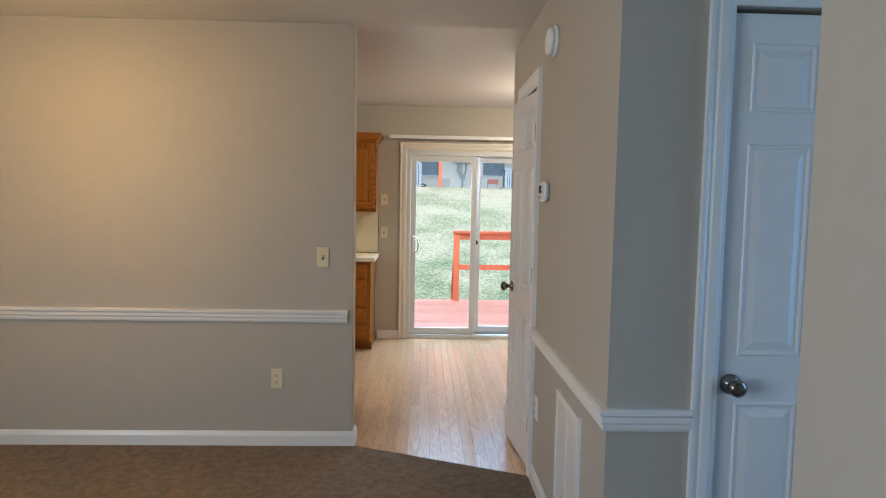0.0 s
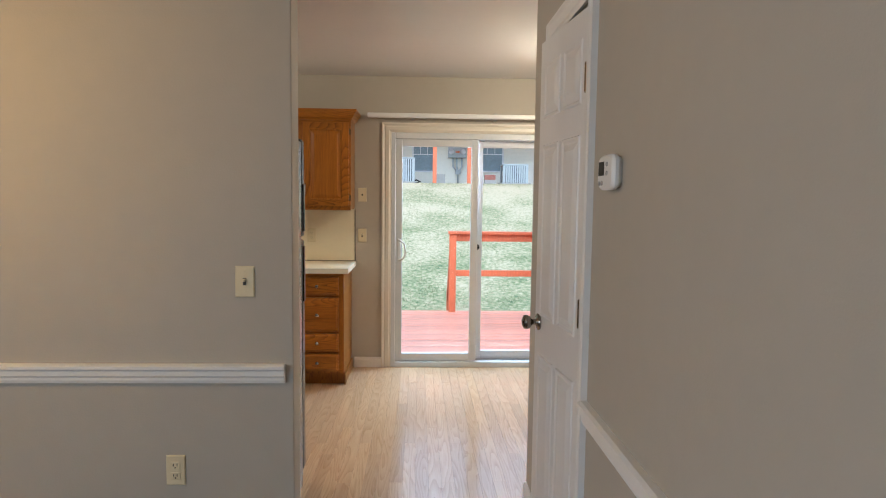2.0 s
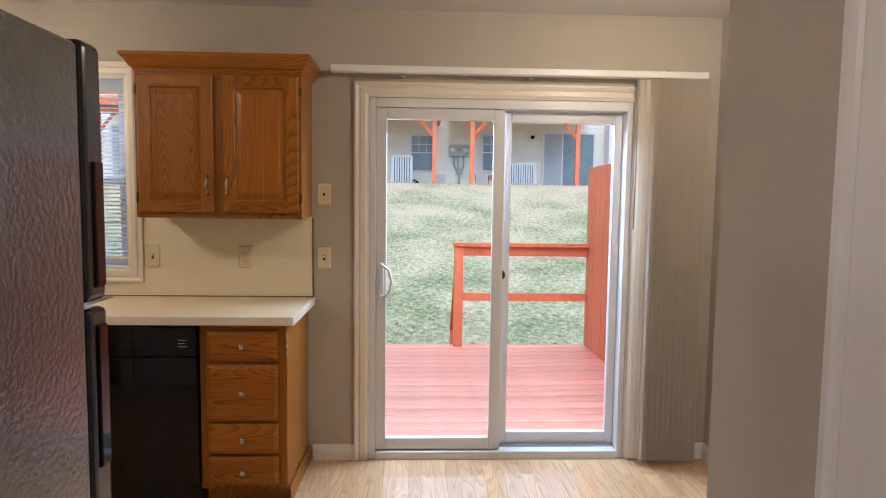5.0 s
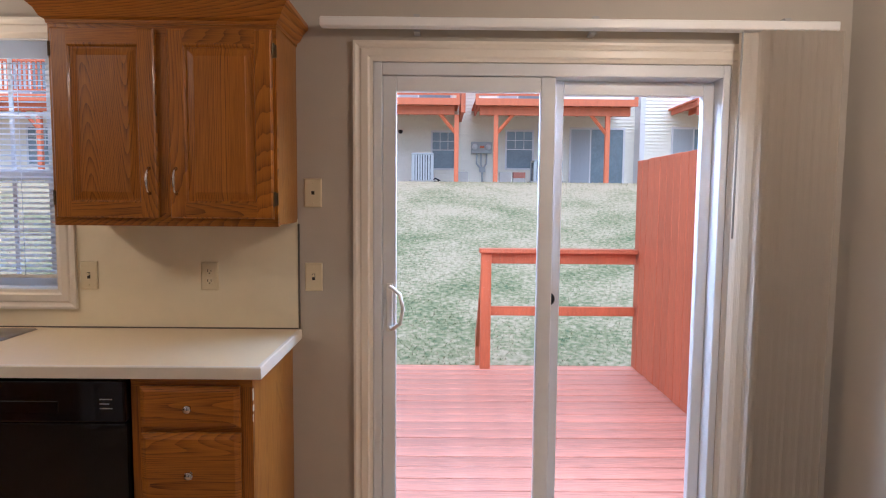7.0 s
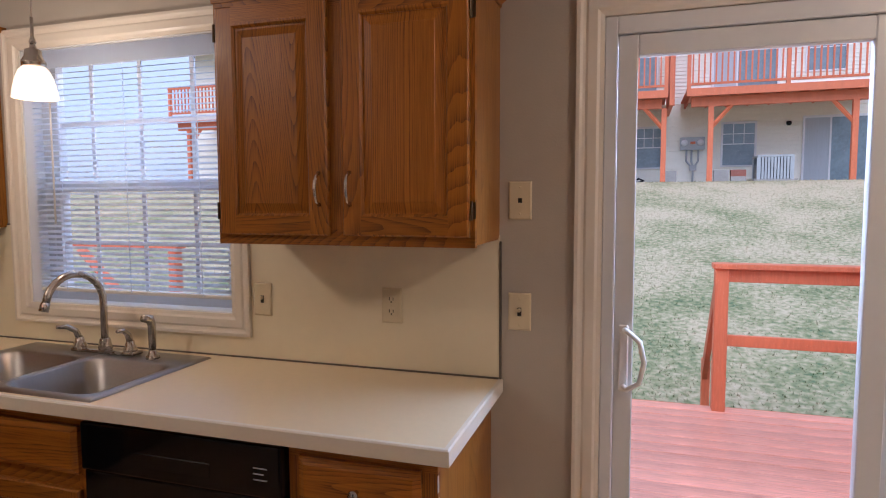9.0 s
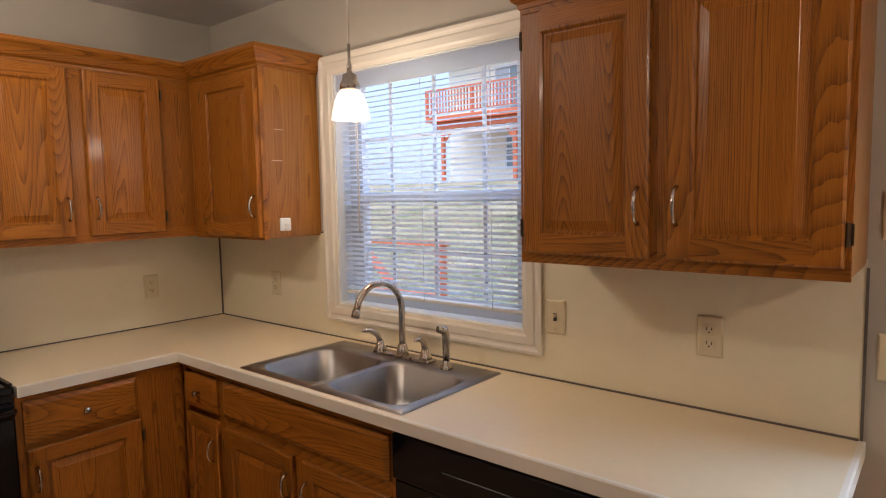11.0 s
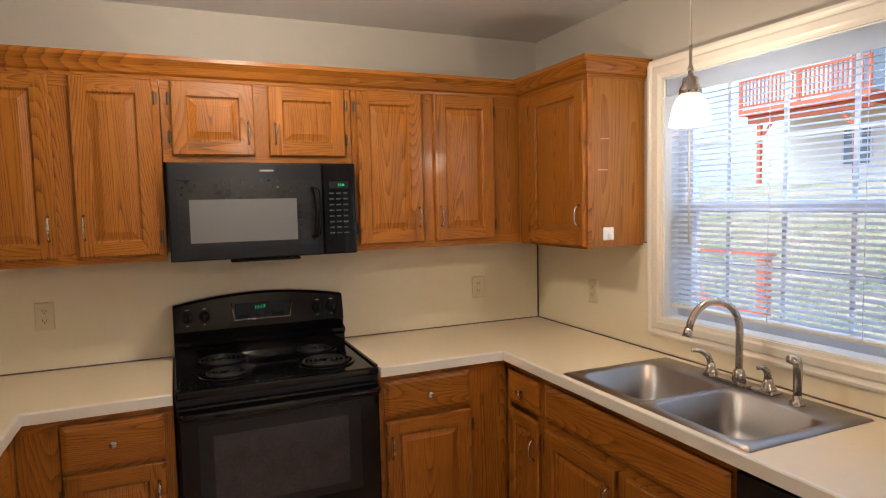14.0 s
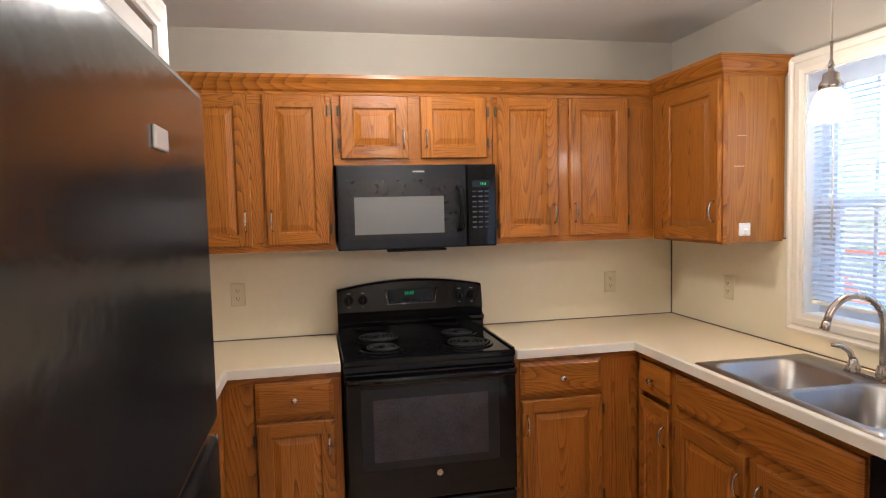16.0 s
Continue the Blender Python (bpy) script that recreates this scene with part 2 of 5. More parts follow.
def lawn_material():
    m = mat("winter_lawn", (0.2, 0.2, 0.08), 0.95, bump=0.8, bump_scale=18, spec=0.1)
    nt = m.node_tree
    b, tc = nt.nodes["Principled BSDF"], nt.nodes.new("ShaderNodeTexCoord")
    n1, n2, mx = nt.nodes.new("ShaderNodeTexNoise"), nt.nodes.new("ShaderNodeTexNoise"), nt.nodes.new("ShaderNodeMath")
    n1.inputs["Scale"].default_value, n1.inputs["Detail"].default_value = 0.8, 8
    n2.inputs["Scale"].default_value, n2.inputs["Detail"].default_value = 14, 8
    nt.links.new(tc.outputs["Object"], n1.inputs[0]), nt.links.new(tc.outputs["Object"], n2.inputs[0])
    half = nt.nodes.new("ShaderNodeMath")
    half.operation, half.inputs[1].default_value = "MULTIPLY", 0.45
    nt.links.new(n1.outputs[0], half.inputs[0])
    mx.operation = "MULTIPLY_ADD"
    mx.inputs[1].default_value = 0.55
    nt.links.new(n2.outputs[0], mx.inputs[0]), nt.links.new(half.outputs[0], mx.inputs[2])
    r = nt.nodes.new("ShaderNodeValToRGB")
    r.color_ramp.elements[0].position, r.color_ramp.elements[0].color = 0.34, (0.11, 0.165, 0.08, 1)
    r.color_ramp.elements[1].position, r.color_ramp.elements[1].color = 0.6, (0.5, 0.43, 0.29, 1)
    e = r.color_ramp.elements.new(0.46)
    e.color = (0.27, 0.28, 0.15, 1)
    # drier and paler towards the top of the slope
    sep, dry, add = nt.nodes.new("ShaderNodeSeparateXYZ"), nt.nodes.new("ShaderNodeMapRange"), nt.nodes.new("ShaderNodeMath")
    dry.inputs[1].default_value, dry.inputs[2].default_value, dry.inputs[3].default_value, dry.inputs[4].default_value = 12.0, 24.0, -0.03, 0.07
    add.operation = "ADD"
    nt.links.new(tc.outputs["Object"], sep.inputs[0]), nt.links.new(sep.outputs["Y"], dry.inputs[0])
    nt.links.new(mx.outputs[0], add.inputs[0]), nt.links.new(dry.outputs[0], add.inputs[1])
    nt.links.new(add.outputs[0], r.inputs[0]), nt.links.new(r.outputs[0], b.inputs["Base Color"])
    return m


LAWN = lawn_material()

# ---- building helpers ----
ORIGIN = {}


def box(bm, x0, x1, y0, y1, z0, z1, bev=0.0, seg=1):
    x0, x1, y0, y1, z0, z1 = min(x0, x1), max(x0, x1), min(y0, y1), max(y0, y1), min(z0, z1), max(z0, z1)
    vs = bmesh.ops.create_cube(bm, size=1, matrix=Matrix.LocRotScale(((x0 + x1) / 2, (y0 + y1) / 2, (z0 + z1) / 2), None, (x1 - x0, y1 - y0, z1 - z0)))["verts"]
    if bev:
        es = list({e for v in vs for e in v.link_edges})
        bmesh.ops.bevel(bm, geom=es, offset=bev, segments=seg, affect="EDGES", profile=0.5)
    return bm


def boxes(*specs, bev=0.0, seg=1):
    bm = bmesh.new()
    for s in specs:
        box(bm, *s, bev=bev, seg=seg)
    return bm


def cyl(bm, a, b, r0, r1=None, n=16):
    """A capped cylinder or cone from a to b."""
    a, b = Vector(a), Vector(b)
    d = b - a
    m = Matrix.Translation((a + b) / 2) @ d.to_track_quat("Z", "Y").to_matrix().to_4x4()
    bmesh.ops.create_cone(bm, cap_ends=True, segments=n, radius1=r0, radius2=r0 if r1 is None else r1, depth=d.length, matrix=m)
    return bm


def lathe(profile, at, axis=(0, 0, 1), n=24):
    """A turned shape: (radius, height) steps along axis from the point at."""
    bm = bmesh.new()
    m = Matrix.Translation(at) @ Vector(axis).to_track_quat("Z", "Y").to_matrix().to_4x4()
    rows = [[bm.verts.new(m @ Vector((r * math.cos(2 * math.pi * i / n), r * math.sin(2 * math.pi * i / n), h))) for i in range(n)] for r, h in profile]
    for p, q in zip(rows, rows[1:]):
        for i in range(n):
            bm.faces.new((p[i], p[(i + 1) % n], q[(i + 1) % n], q[i]))
    for row in (rows[0], rows[-1]):
        bm.faces.new(row)
    return smooth(bm)


def smooth(bm):
    for f in bm.faces:
        f.smooth = True
    return bm


def tube(points, r, n=10, closed=False):
    """A round tube along points."""
    bm = bmesh.new()
    pts = [Vector(p) for p in points]
    rows = []
    side = None
    for i, p in enumerate(pts):
        d = (pts[min(i + 1, len(pts) - 1)] - pts[max(i - 1, 0)]).normalized()
        if side is None:
            side = d.orthogonal().normalized()
        side = (side - d * side.dot(d)).normalized()
        up = d.cross(side)
        rad = r[i] if isinstance(r, (list, tuple)) else r
        rows.append([bm.verts.new(p + rad * (math.cos(2 * math.pi * k / n) * side + math.sin(2 * math.pi * k / n) * up)) for k in range(n)])
    for p, q in zip(rows, rows[1:]):
        for k in range(n):
            bm.faces.new((p[k], p[(k + 1) % n], q[(k + 1) % n], q[k]))
    bm.faces.new(rows[0]), bm.faces.new(rows[-1])
    return smooth(bm)


def prism(outline, z0, z1):
    """A flat outline in x and y, raised from z0 to z1."""
    bm = bmesh.new()
    lo, hi = [bm.verts.new((x, y, z0)) for x, y in outline], [bm.verts.new((x, y, z1)) for x, y in outline]
    bm.faces.new(lo), bm.faces.new(hi)
    for i in range(len(lo)):
        j = (i + 1) % len(lo)
        bm.faces.new((lo[i], lo[j], hi[j], hi[i]))
    return bm


def sweep(profile, points, up=(0, 0, 1)):
    """A moulding: a closed (outward, up) profile swept along a line of points with mitred corners; outward is to the right of the way."""
    bm = bmesh.new()
    pts, upv = [Vector(p) for p in points], Vector(up)
    rows = []
    for i, p in enumerate(pts):
        a = (pts[i] - pts[i - 1]).normalized() if i else None
        b = (pts[i + 1] - pts[i]).normalized() if i + 1 < len(pts) else None
        na, nb = (d.cross(upv).normalized() if d else None for d in (a, b))
        if na is None or nb is None:
            out = na or nb
        else:
            out = (na + nb).normalized()
            out = out / max(0.3, out.dot(na))
        rows.append([bm.verts.new(p + out * o + upv * h) for o, h in profile])
    n = len(profile)
    for p, q in zip(rows, rows[1:]):
        for k in range(n):
            bm.faces.new((p[k], p[(k + 1) % n], q[(k + 1) % n], q[k]))
    bm.faces.new(rows[0]), bm.faces.new(rows[-1])
    return bm


def slab(xs, ys, z0, z1, inside):
    """A slab over the cells of a grid for which inside(i, j) holds, welded into one closed mesh."""
    bm = bmesh.new()
    lo = {(i, j): bm.verts.new((x, y, z0)) for i, x in enumerate(xs) for j, y in enumerate(ys)}
    hi = {(i, j): bm.verts.new((x, y, z1)) for i, x in enumerate(xs) for j, y in enumerate(ys)}
    cells = {(i, j) for i in range(len(xs) - 1) for j in range(len(ys) - 1) if inside(i, j)}
    for i, j in cells:
        ring = ((i, j), (i + 1, j), (i + 1, j + 1), (i, j + 1))
        bm.faces.new([lo[k] for k in ring]), bm.faces.new([hi[k] for k in ring])
        for (a, b), near in zip(zip(ring, ring[1:] + ring[:1]), ((i, j - 1), (i + 1, j), (i, j + 1), (i - 1, j))):
            if near not in cells:
                bm.faces.new((lo[a], lo[b], hi[b], hi[a]))
    bmesh.ops.delete(bm, geom=[v for v in bm.verts if not v.link_faces], context="VERTS")
    return bm


def finish(bm, name, material, origin):
    bmesh.ops.recalc_face_normals(bm, faces=bm.faces)
    bmesh.ops.translate(bm, verts=bm.verts, vec=-Vector(origin))
    me = bpy.data.meshes.new(name)
    bm.to_mesh(me)
    bm.free()
    me.materials.append(material)
    return me


def thing(name, at, label, category, group="", kind=""):
    """An Empty at the base of a thing that is made of parts."""
    ob = new(name)
    ob.location = at
    ob.empty_display_size = 0.05
    ORIGIN[ob.name] = Vector(at)
    return tagged(ob, label, category, group, kind)


def part(name, bm, material, parent, label=""):
    """One mesh under a thing or under a part, from places in the world."""
    o = ORIGIN[parent.name]
    ob = new(name, finish(bm, name, material, o))
    ob.parent = parent
    ORIGIN[ob.name] = o
    if label:
        ob["label"] = label
    return ob


def solid(name, bm, material, label, category, group="", kind="", at=None):
    """A thing of one mesh."""
    if at is None:
        cs = [v.co for v in bm.verts]
        at = Vector([(min(c[i] for c in cs) + max(c[i] for c in cs)) / 2 for i in (0, 1)] + [min(c[2] for c in cs)])
    ob = new(name, finish(bm, name, material, at))
    ob.location = at
    ORIGIN[ob.name] = Vector(at)
    return tagged(ob, label, category, group, kind)


def piece(name, me, parent, at):
    """A piece that shares its mesh with alike pieces; at is its place in the world."""
    ob = new(name, me)
    ob.parent = parent
    ob.location = Vector(at) - ORIGIN[parent.name]
    return ob


class Side:
    """A face of a run of units: u along it, d out of it, z up."""

    def __init__(self, axis, base, sign):
        self.axis, self.base, self.sign = axis, base, sign

    def at(self, u, d, z):
        return (u, self.base + self.sign * d, z) if self.axis == "x" else (self.base + self.sign * d, u, z)

    def out(self):
        return (0, self.sign, 0) if self.axis == "x" else (self.sign, 0, 0)

    def box(self, bm, u0, u1, d0, d1, z0, z1, bev=0.0, seg=1):
        a, b = self.at(u0, d0, z0), self.at(u1, d1, z1)
        return box(bm, a[0], b[0], a[1], b[1], z0, z1, bev, seg)

    def boxes(self, *specs, bev=0.0, seg=1):
        bm = bmesh.new()
        for s in specs:
            self.box(bm, *s, bev=bev, seg=seg)
        return bm

    def rings(self, u0, u1, z0, z1, steps, cap=True, back=True):
        """Nested rectangles at (inset, d), joined into one stepped panel."""
        bm = bmesh.new()
        rows = [[bm.verts.new(self.at(u, d, z)) for u, z in ((u0 + i, z0 + i), (u1 - i, z0 + i), (u1 - i, z1 - i), (u0 + i, z1 - i))] for i, d in steps]
        for p, q in zip(rows, rows[1:]):
            for k in range(4):
                bm.faces.new((p[k], p[(k + 1) % 4], q[(k + 1) % 4], q[k]))
        if cap:
            bm.faces.new(rows[-1])
        if back:
            bm.faces.new(rows[0])
        return bm

# ---- structure ----
N, W, E, H = 8.5, -2.93, 1.035, 2.44      # north wall, west wall, hall wall, ceiling
DS, DN = 5.605, 5.73                      # dividing wall between dining room and kitchen
EK = 2.17                                 # east wall of the nook
LS, LW = -2.0, -3.4                       # living room's far walls
SL, SR, ST = 0.275, 1.70, 1.985           # sliding door's opening
WL, WR, WB, WT = -1.955, -1.0, 1.065, 2.06  # window's opening


def struct(name, bm, material, label, category="wall"):
    return solid(name, bm, material, label, category, kind="structure", at=(0, 0, 0))


T = 0.14
struct("wall_north", boxes((W - T, WL, N, N + T, -0.3, H), (WL, WR, N, N + T, -0.3, WB), (WL, WR, N, N + T, WT, H), (WR, SL, N, N + T, -0.3, H),
                           (SL, SR, N, N + T, ST, H), (SR, EK + T, N, N + T, -0.3, H), (SL, SR, N, N + T, -0.3, -0.03)), WALL, "greige painted kitchen wall with window and sliding door openings")
struct("wall_west", boxes((W - T, W, DN, N, 0, H)), WALL, "greige painted kitchen wall behind the oak cabinets")
struct("wall_divider", boxes((LW, 0.045, DS, DN, 0, H), bev=0.003), WALL, "greige painted wall between dining room and kitchen")
struct("wall_east", boxes((E, EK + T, 6.05, 6.17, 0, H), (EK, EK + T, 6.17, N, 0, H)), WALL, "greige painted wall of the dining nook")
struct("wall_hall", boxes((E, E + 0.12, 3.945, 5.265, 0, H), (E, E + 0.12, 5.265, 5.79, 2.06, H), (E, E + 0.12, 5.79, 6.05, 0, H)), WALL, "greige painted hall wall with a narrow closet door")
struct("wall_entry", boxes((E + 0.12, 1.38, 3.945, 4.065, 0, H), (1.38, 2.15, 3.945, 4.065, 2.06, H), (2.15, 3.4, 3.945, 4.065, 0, H)), WALL, "greige painted entry hall wall with a white door")
struct("wall_entry_end", boxes((3.4, 3.52, 2.9, 4.065, 0, 0.6), (3.4, 3.52, 2.9, 4.065, 2.1, H), (3.4, 3.52, 2.9, 3.09, 0.6, 2.1), (3.4, 3.52, 3.85, 4.065, 0.6, 2.1)), WALL, "greige entry wall with a window opening")
struct("wall_living_east", boxes((E, E + 0.12, LS, 2.99, 0, H), (E + 0.12, 3.4, 2.87, 2.99, 0, H)), WALL, "greige painted living room wall beside the entry")
# the wide opening is assumed and out of view, made to hold the fill lamp
struct("wall_living_west", boxes((LW - 0.12, LW, LS, -0.4, 0, H), (LW - 0.12, LW, 2.2, DN, 0, H), (LW - 0.12, LW, -0.4, 2.2, 0, 0.7), (LW - 0.12, LW, -0.4, 2.2, 2.2, H)), WALL, "unseen greige living room wall with an added opening for fill light")
struct("wall_living_south", boxes((LW - 0.12, E + 0.12, LS - 0.12, LS, 0, H)), WALL, "plain greige living room wall")
struct("wall_closet", boxes((1.75, 1.85, 4.065, 6.05, 0, H)), WALL, "plain closet back wall")
struct("ceiling", boxes((LW - 0.12, 3.52, LS - 0.12, DS, H, H + 0.12)), CEIL, "flat white living room ceiling", "ceiling")
struct("ceiling_kitchen", boxes((W - T, EK + T, DS, N + T, H, H + 0.12)), CEILK, "flat white kitchen ceiling with a satin sheen", "ceiling")

carpet_line = [(0.045, 5.605), (E, 5.2)]
carpet = struct("floor_carpet", prism([(LW, LS), (E, LS), (E, 2.99), (3.4, 2.99), (3.4, 3.945), (E, 3.945), carpet_line[1], carpet_line[0], (LW, 5.605)], -0.02, 0.011), CARPET, "brown cut pile carpet", "carpet")
floor = struct("floor", boxes((W, EK, DN, N, -0.1, -0.009), (0.0, 1.75, 4.9, DN, -0.1, -0.009)), PLANK, "light wood laminate plank floor", "floor")

# mouldings
RAIL = [(0, 0), (0.012, 0), (0.016, 0.012), (0.016, 0.022), (0.022, 0.03), (0.022, 0.048), (0.03, 0.056), (0.03, 0.066), (0.02, 0.072), (0, 0.072)]
BASE = [(0, 0), (0.014, 0), (0.014, 0.062), (0.01, 0.074), (0.006, 0.085), (0, 0.088)]
CASING = [(0, 0), (0, 0.01), (0.012, 0.013), (0.02, 0.018), (0.045, 0.018), (0.052, 0.014), (0.06, 0.016), (0.068, 0.02), (0.078, 0.02), (0.078, 0)]


def trim(name, profile, pts, label, material=None):
    return struct(name, sweep(profile, pts), material or TRIM, label, "trim")


trim("trim_chair_rail_dining", RAIL, [(LW, DS, 0.745), (0.015, DS, 0.745)], "white moulded chair rail on the dining wall")
trim("trim_chair_rail_hall", RAIL, [(E, 5.19, 0.742), (E, 3.945, 0.742), (1.3, 3.945, 0.742)], "white moulded chair rail turning the hall corner")
trim("baseboard_dining", BASE, [(LW, DS, 0.008), (0.045, DS, 0.008), (0.045, DN, 0.002), (-0.03, DN, 0.0)], "white baseboard wrapping the wall end")
trim("baseboard_hall", BASE, [(E, 5.19, 0.006), (E, 3.945, 0.006), (1.3, 3.945, 0.006)], "white baseboard along the hall wall")
trim("baseboard_hall_end", BASE, [(EK, 6.17, 0), (E, 6.17, 0), (E, 5.87, 0)], "white baseboard beside the closet door")
trim("baseboard_nook", BASE, [(EK, N, 0), (EK, 6.18, 0)], "white baseboard along the nook wall")
trim("baseboard_north", BASE, [(-0.03, N, 0), (0.2, N, 0)], "short white baseboard beside the sliding door")
trim("baseboard_north_end", BASE, [(1.79, N, 0), (EK, N, 0)], "white baseboard under the vertical blinds")


def casing(name, side, u0, u1, z0, z1, material, label, bottom=False, width=1.0):
    """A moulded frame round an opening, mitred, standing off the wall."""
    bm = bmesh.new()
    prof = [(o * width, d) for o, d in CASING]
    corners = [(u0, z0, -1, -1 if bottom else 0), (u0, z1, -1, 1), (u1, z1, 1, 1), (u1, z0, 1, -1 if bottom else 0)]
    rows = [[bm.verts.new(side.at(u + su * o, d, z + sz * o)) for o, d in prof] for u, z, su, sz in corners]
    pairs = [(0, 1), (1, 2), (2, 3)] + ([(3, 0)] if bottom else [])
    n = len(prof)
    for a, b in pairs:
        for k in range(n):
            bm.faces.new((rows[a][k], rows[a][(k + 1) % n], rows[b][(k + 1) % n], rows[b][k]))
    if not bottom:
        bm.faces.new(rows[0]), bm.faces.new(rows[3])
    return struct(name, bm, material, label, "trim")


NORTH, HALL, ENTRY = Side("x", N, -1), Side("y", E, -1), Side("x", 3.945, -1)
casing("trim_sliding_door", NORTH, SL, SR, 0.0, ST, CREAM, "cream painted casing round the sliding glass door")
casing("trim_window", NORTH, WL, WR, WB, WT, CREAM, "cream painted picture frame casing round the kitchen window", bottom=True)
casing("trim_hall_door", HALL, 5.265, 5.79, 0.0, 2.06, TRIM, "white moulded casing round the closet door")
casing("trim_entry_door", ENTRY, 1.38, 2.15, 0.0, 2.06, TRIM, "white moulded casing round the entry door")


# ---- six panel doors ----
def panel_door(name, side, u0, u1, z1, label, knob_u, knob_z, hinge_u, hinges, columns=((0.14, 0.44), (0.56, 0.86)), d=0.0, knob_mat=None):
    door = thing(name, side.at((u0 + u1) / 2, d, 0.012), label, "door", kind="structure")
    w = u1 - u0
    part("slab", side.boxes((u0, u1, d - 0.036, d - 0.004, 0.012, z1), bev=0.002), DOORW, door)
    rows = ((0.11, 0.4), (0.485, 0.8), (0.86, 0.95))
    for a, b in columns:
        for c, e in rows:
            U0, U1, Z0, Z1 = u0 + a * w, u0 + b * w, z1 * c, z1 * e
            part("raised_panel", side.rings(U0, U1, Z0, Z1, [(-0.012, d - 0.004), (-0.008, d + 0.001), (-0.003, d + 0.001), (0.004, d - 0.0035), (0.01, d - 0.0035), (min(0.034, (U1 - U0) * 0.3), d + 0.003)], back=False), DOORW, door)
    if knob_u is not None:
        ax = side.out()
        k = part("knob", lathe([(0.001, 0), (0.032, 0), (0.033, 0.006), (0.012, 0.01), (0.011, 0.03), (0.022, 0.036), (0.028, 0.048), (0.027, 0.06), (0.016, 0.067), (0.001, 0.068)], side.at(knob_u, d - 0.003, knob_z), ax), knob_mat or BRONZE, door, "dark polished nickel door knob")
    for z in hinges:
        bm = bmesh.new()
        cyl(bm, side.at(hinge_u, d + 0.005, z - 0.045), side.at(hinge_u, d + 0.005, z + 0.045), 0.007, n=10)
        side.box(bm, hinge_u - 0.004, hinge_u + 0.024, d - 0.002, d + 0.001, z - 0.045, z + 0.045)
        part("hinge", bm, HINGE, door, "dark metal butt hinge")
    return door


dc = panel_door("door_closet", HALL, 5.275, 5.78, 2.045, "narrow white six panel closet door standing slightly ajar", 5.725, 0.955, 5.272, (0.26, 1.07, 1.82), d=0.004)
hinge_line = Matrix.Translation((E - 0.004, 5.272, 0))
dc.matrix_basis = hinge_line @ pose(0, 0, 0, 0, 0, 6) @ hinge_line.inverted() @ Matrix.Translation(dc.location)
panel_door("door_entry", ENTRY, 1.39, 2.14, 2.045, "white six panel entry closet door, closed", 1.432, 0.89, 2.13, (), d=-0.012, columns=((0.095, 0.335), (0.6, 0.88)))

# ---- hall wall fittings ----
th = thing("thermostat", (E, 4.982, 1.465), "white wall thermostat with grey display and four buttons", "thermostat")


def bowed(u0, u1, z0, z1, steps):
    """A rounded case with gently bowed sides: loops at (inset, d) joined front to back."""
    bm = bmesh.new()
    uc, zc, hu, hz_ = (u0 + u1) / 2, (z0 + z1) / 2, (u1 - u0) / 2, (z1 - z0) / 2
    loops = []
    for inset, d in steps:
        row = []
        for k in range(48):
            a = 2 * math.pi * k / 48
            c, q = math.cos(a), math.sin(a)
            row.append(bm.verts.new(HALL.at(uc + (hu - inset) * math.copysign(abs(c) ** 0.42, c), d, zc + (hz_ - inset) * math.copysign(abs(q) ** 0.42, q))))
        loops.append(row)
    for p, q in zip(loops, loops[1:]):
        for k in range(48):
            bm.faces.new((p[k], p[(k + 1) % 48], q[(k + 1) % 48], q[k]))
    bm.faces.new(loops[0]), bm.faces.new(loops[-1])
    return bm


part("back_plate", bowed(4.925, 5.05, 1.467, 1.556, [(0.004, 0.0), (0.004, 0.012)]), WHITEP, th)
part("case", bowed(4.915, 5.048, 1.463, 1.559, [(0.001, 0.0125), (0.0, 0.022), (0.003, 0.027), (0.008, 0.031)]), WHITEP, th)
part("display", HALL.boxes((4.985, 5.032, 0.031, 0.0325, 1.503, 1.54)), INK, th, "dark grey display")
for u, z in ((4.96, 1.532), (4.96, 1.508), (5.0, 1.482), (5.022, 1.482)):
    part("button", lathe([(0.006, 0), (0.006, 0.003), (0.004, 0.004)], HALL.at(u, 0.0305, z), HALL.out(), 12), GREY, th)

sm = thing("smoke_detector", (E, 4.885, 2.11), "round white smoke detector on the hall wall", "smoke detector")
part("base", lathe([(0.07, 0), (0.072, 0.012), (0.066, 0.016)], HALL.at(4.885, 0, 2.185), HALL.out(), 32), WHITEP, sm)
part("cover", lathe([(0.06, 0.016), (0.062, 0.03), (0.055, 0.04), (0.03, 0.046), (0.001, 0.047)], HALL.at(4.885, 0, 2.185), HALL.out(), 32), WHITEP, sm)

vent = thing("return_air_vent", (E, 4.42, 0.22), "white louvred return air vent low on the hall wall", "vent")
part("frame", HALL.boxes((4.235, 4.26, 0, 0.012, 0.2, 0.672), (4.58, 4.605, 0, 0.012, 0.2, 0.672), (4.26, 4.58, 0, 0.012, 0.647, 0.672), (4.26, 4.58, 0, 0.012, 0.2, 0.225), (4.41, 4.43, 0, 0.011, 0.225, 0.647)), TRIM, vent)
# dark sheet stands in for the shade inside the duct
part("duct_shade", HALL.boxes((4.255, 4.585, 0.0, 0.002, 0.22, 0.652)), INK, vent)
bm = HALL.boxes((4.258, 4.582, 0.003, 0.009, 0, 0.0095))
bmesh.ops.translate(bm, verts=bm.verts, vec=(-E, -4.42, 0))
slat_me = finish(bm, "slat", TRIM, (0, 0, 0))
for i in range(34):
    piece("slat", slat_me, vent, (E, 4.42, 0.226 + i * 0.0124))


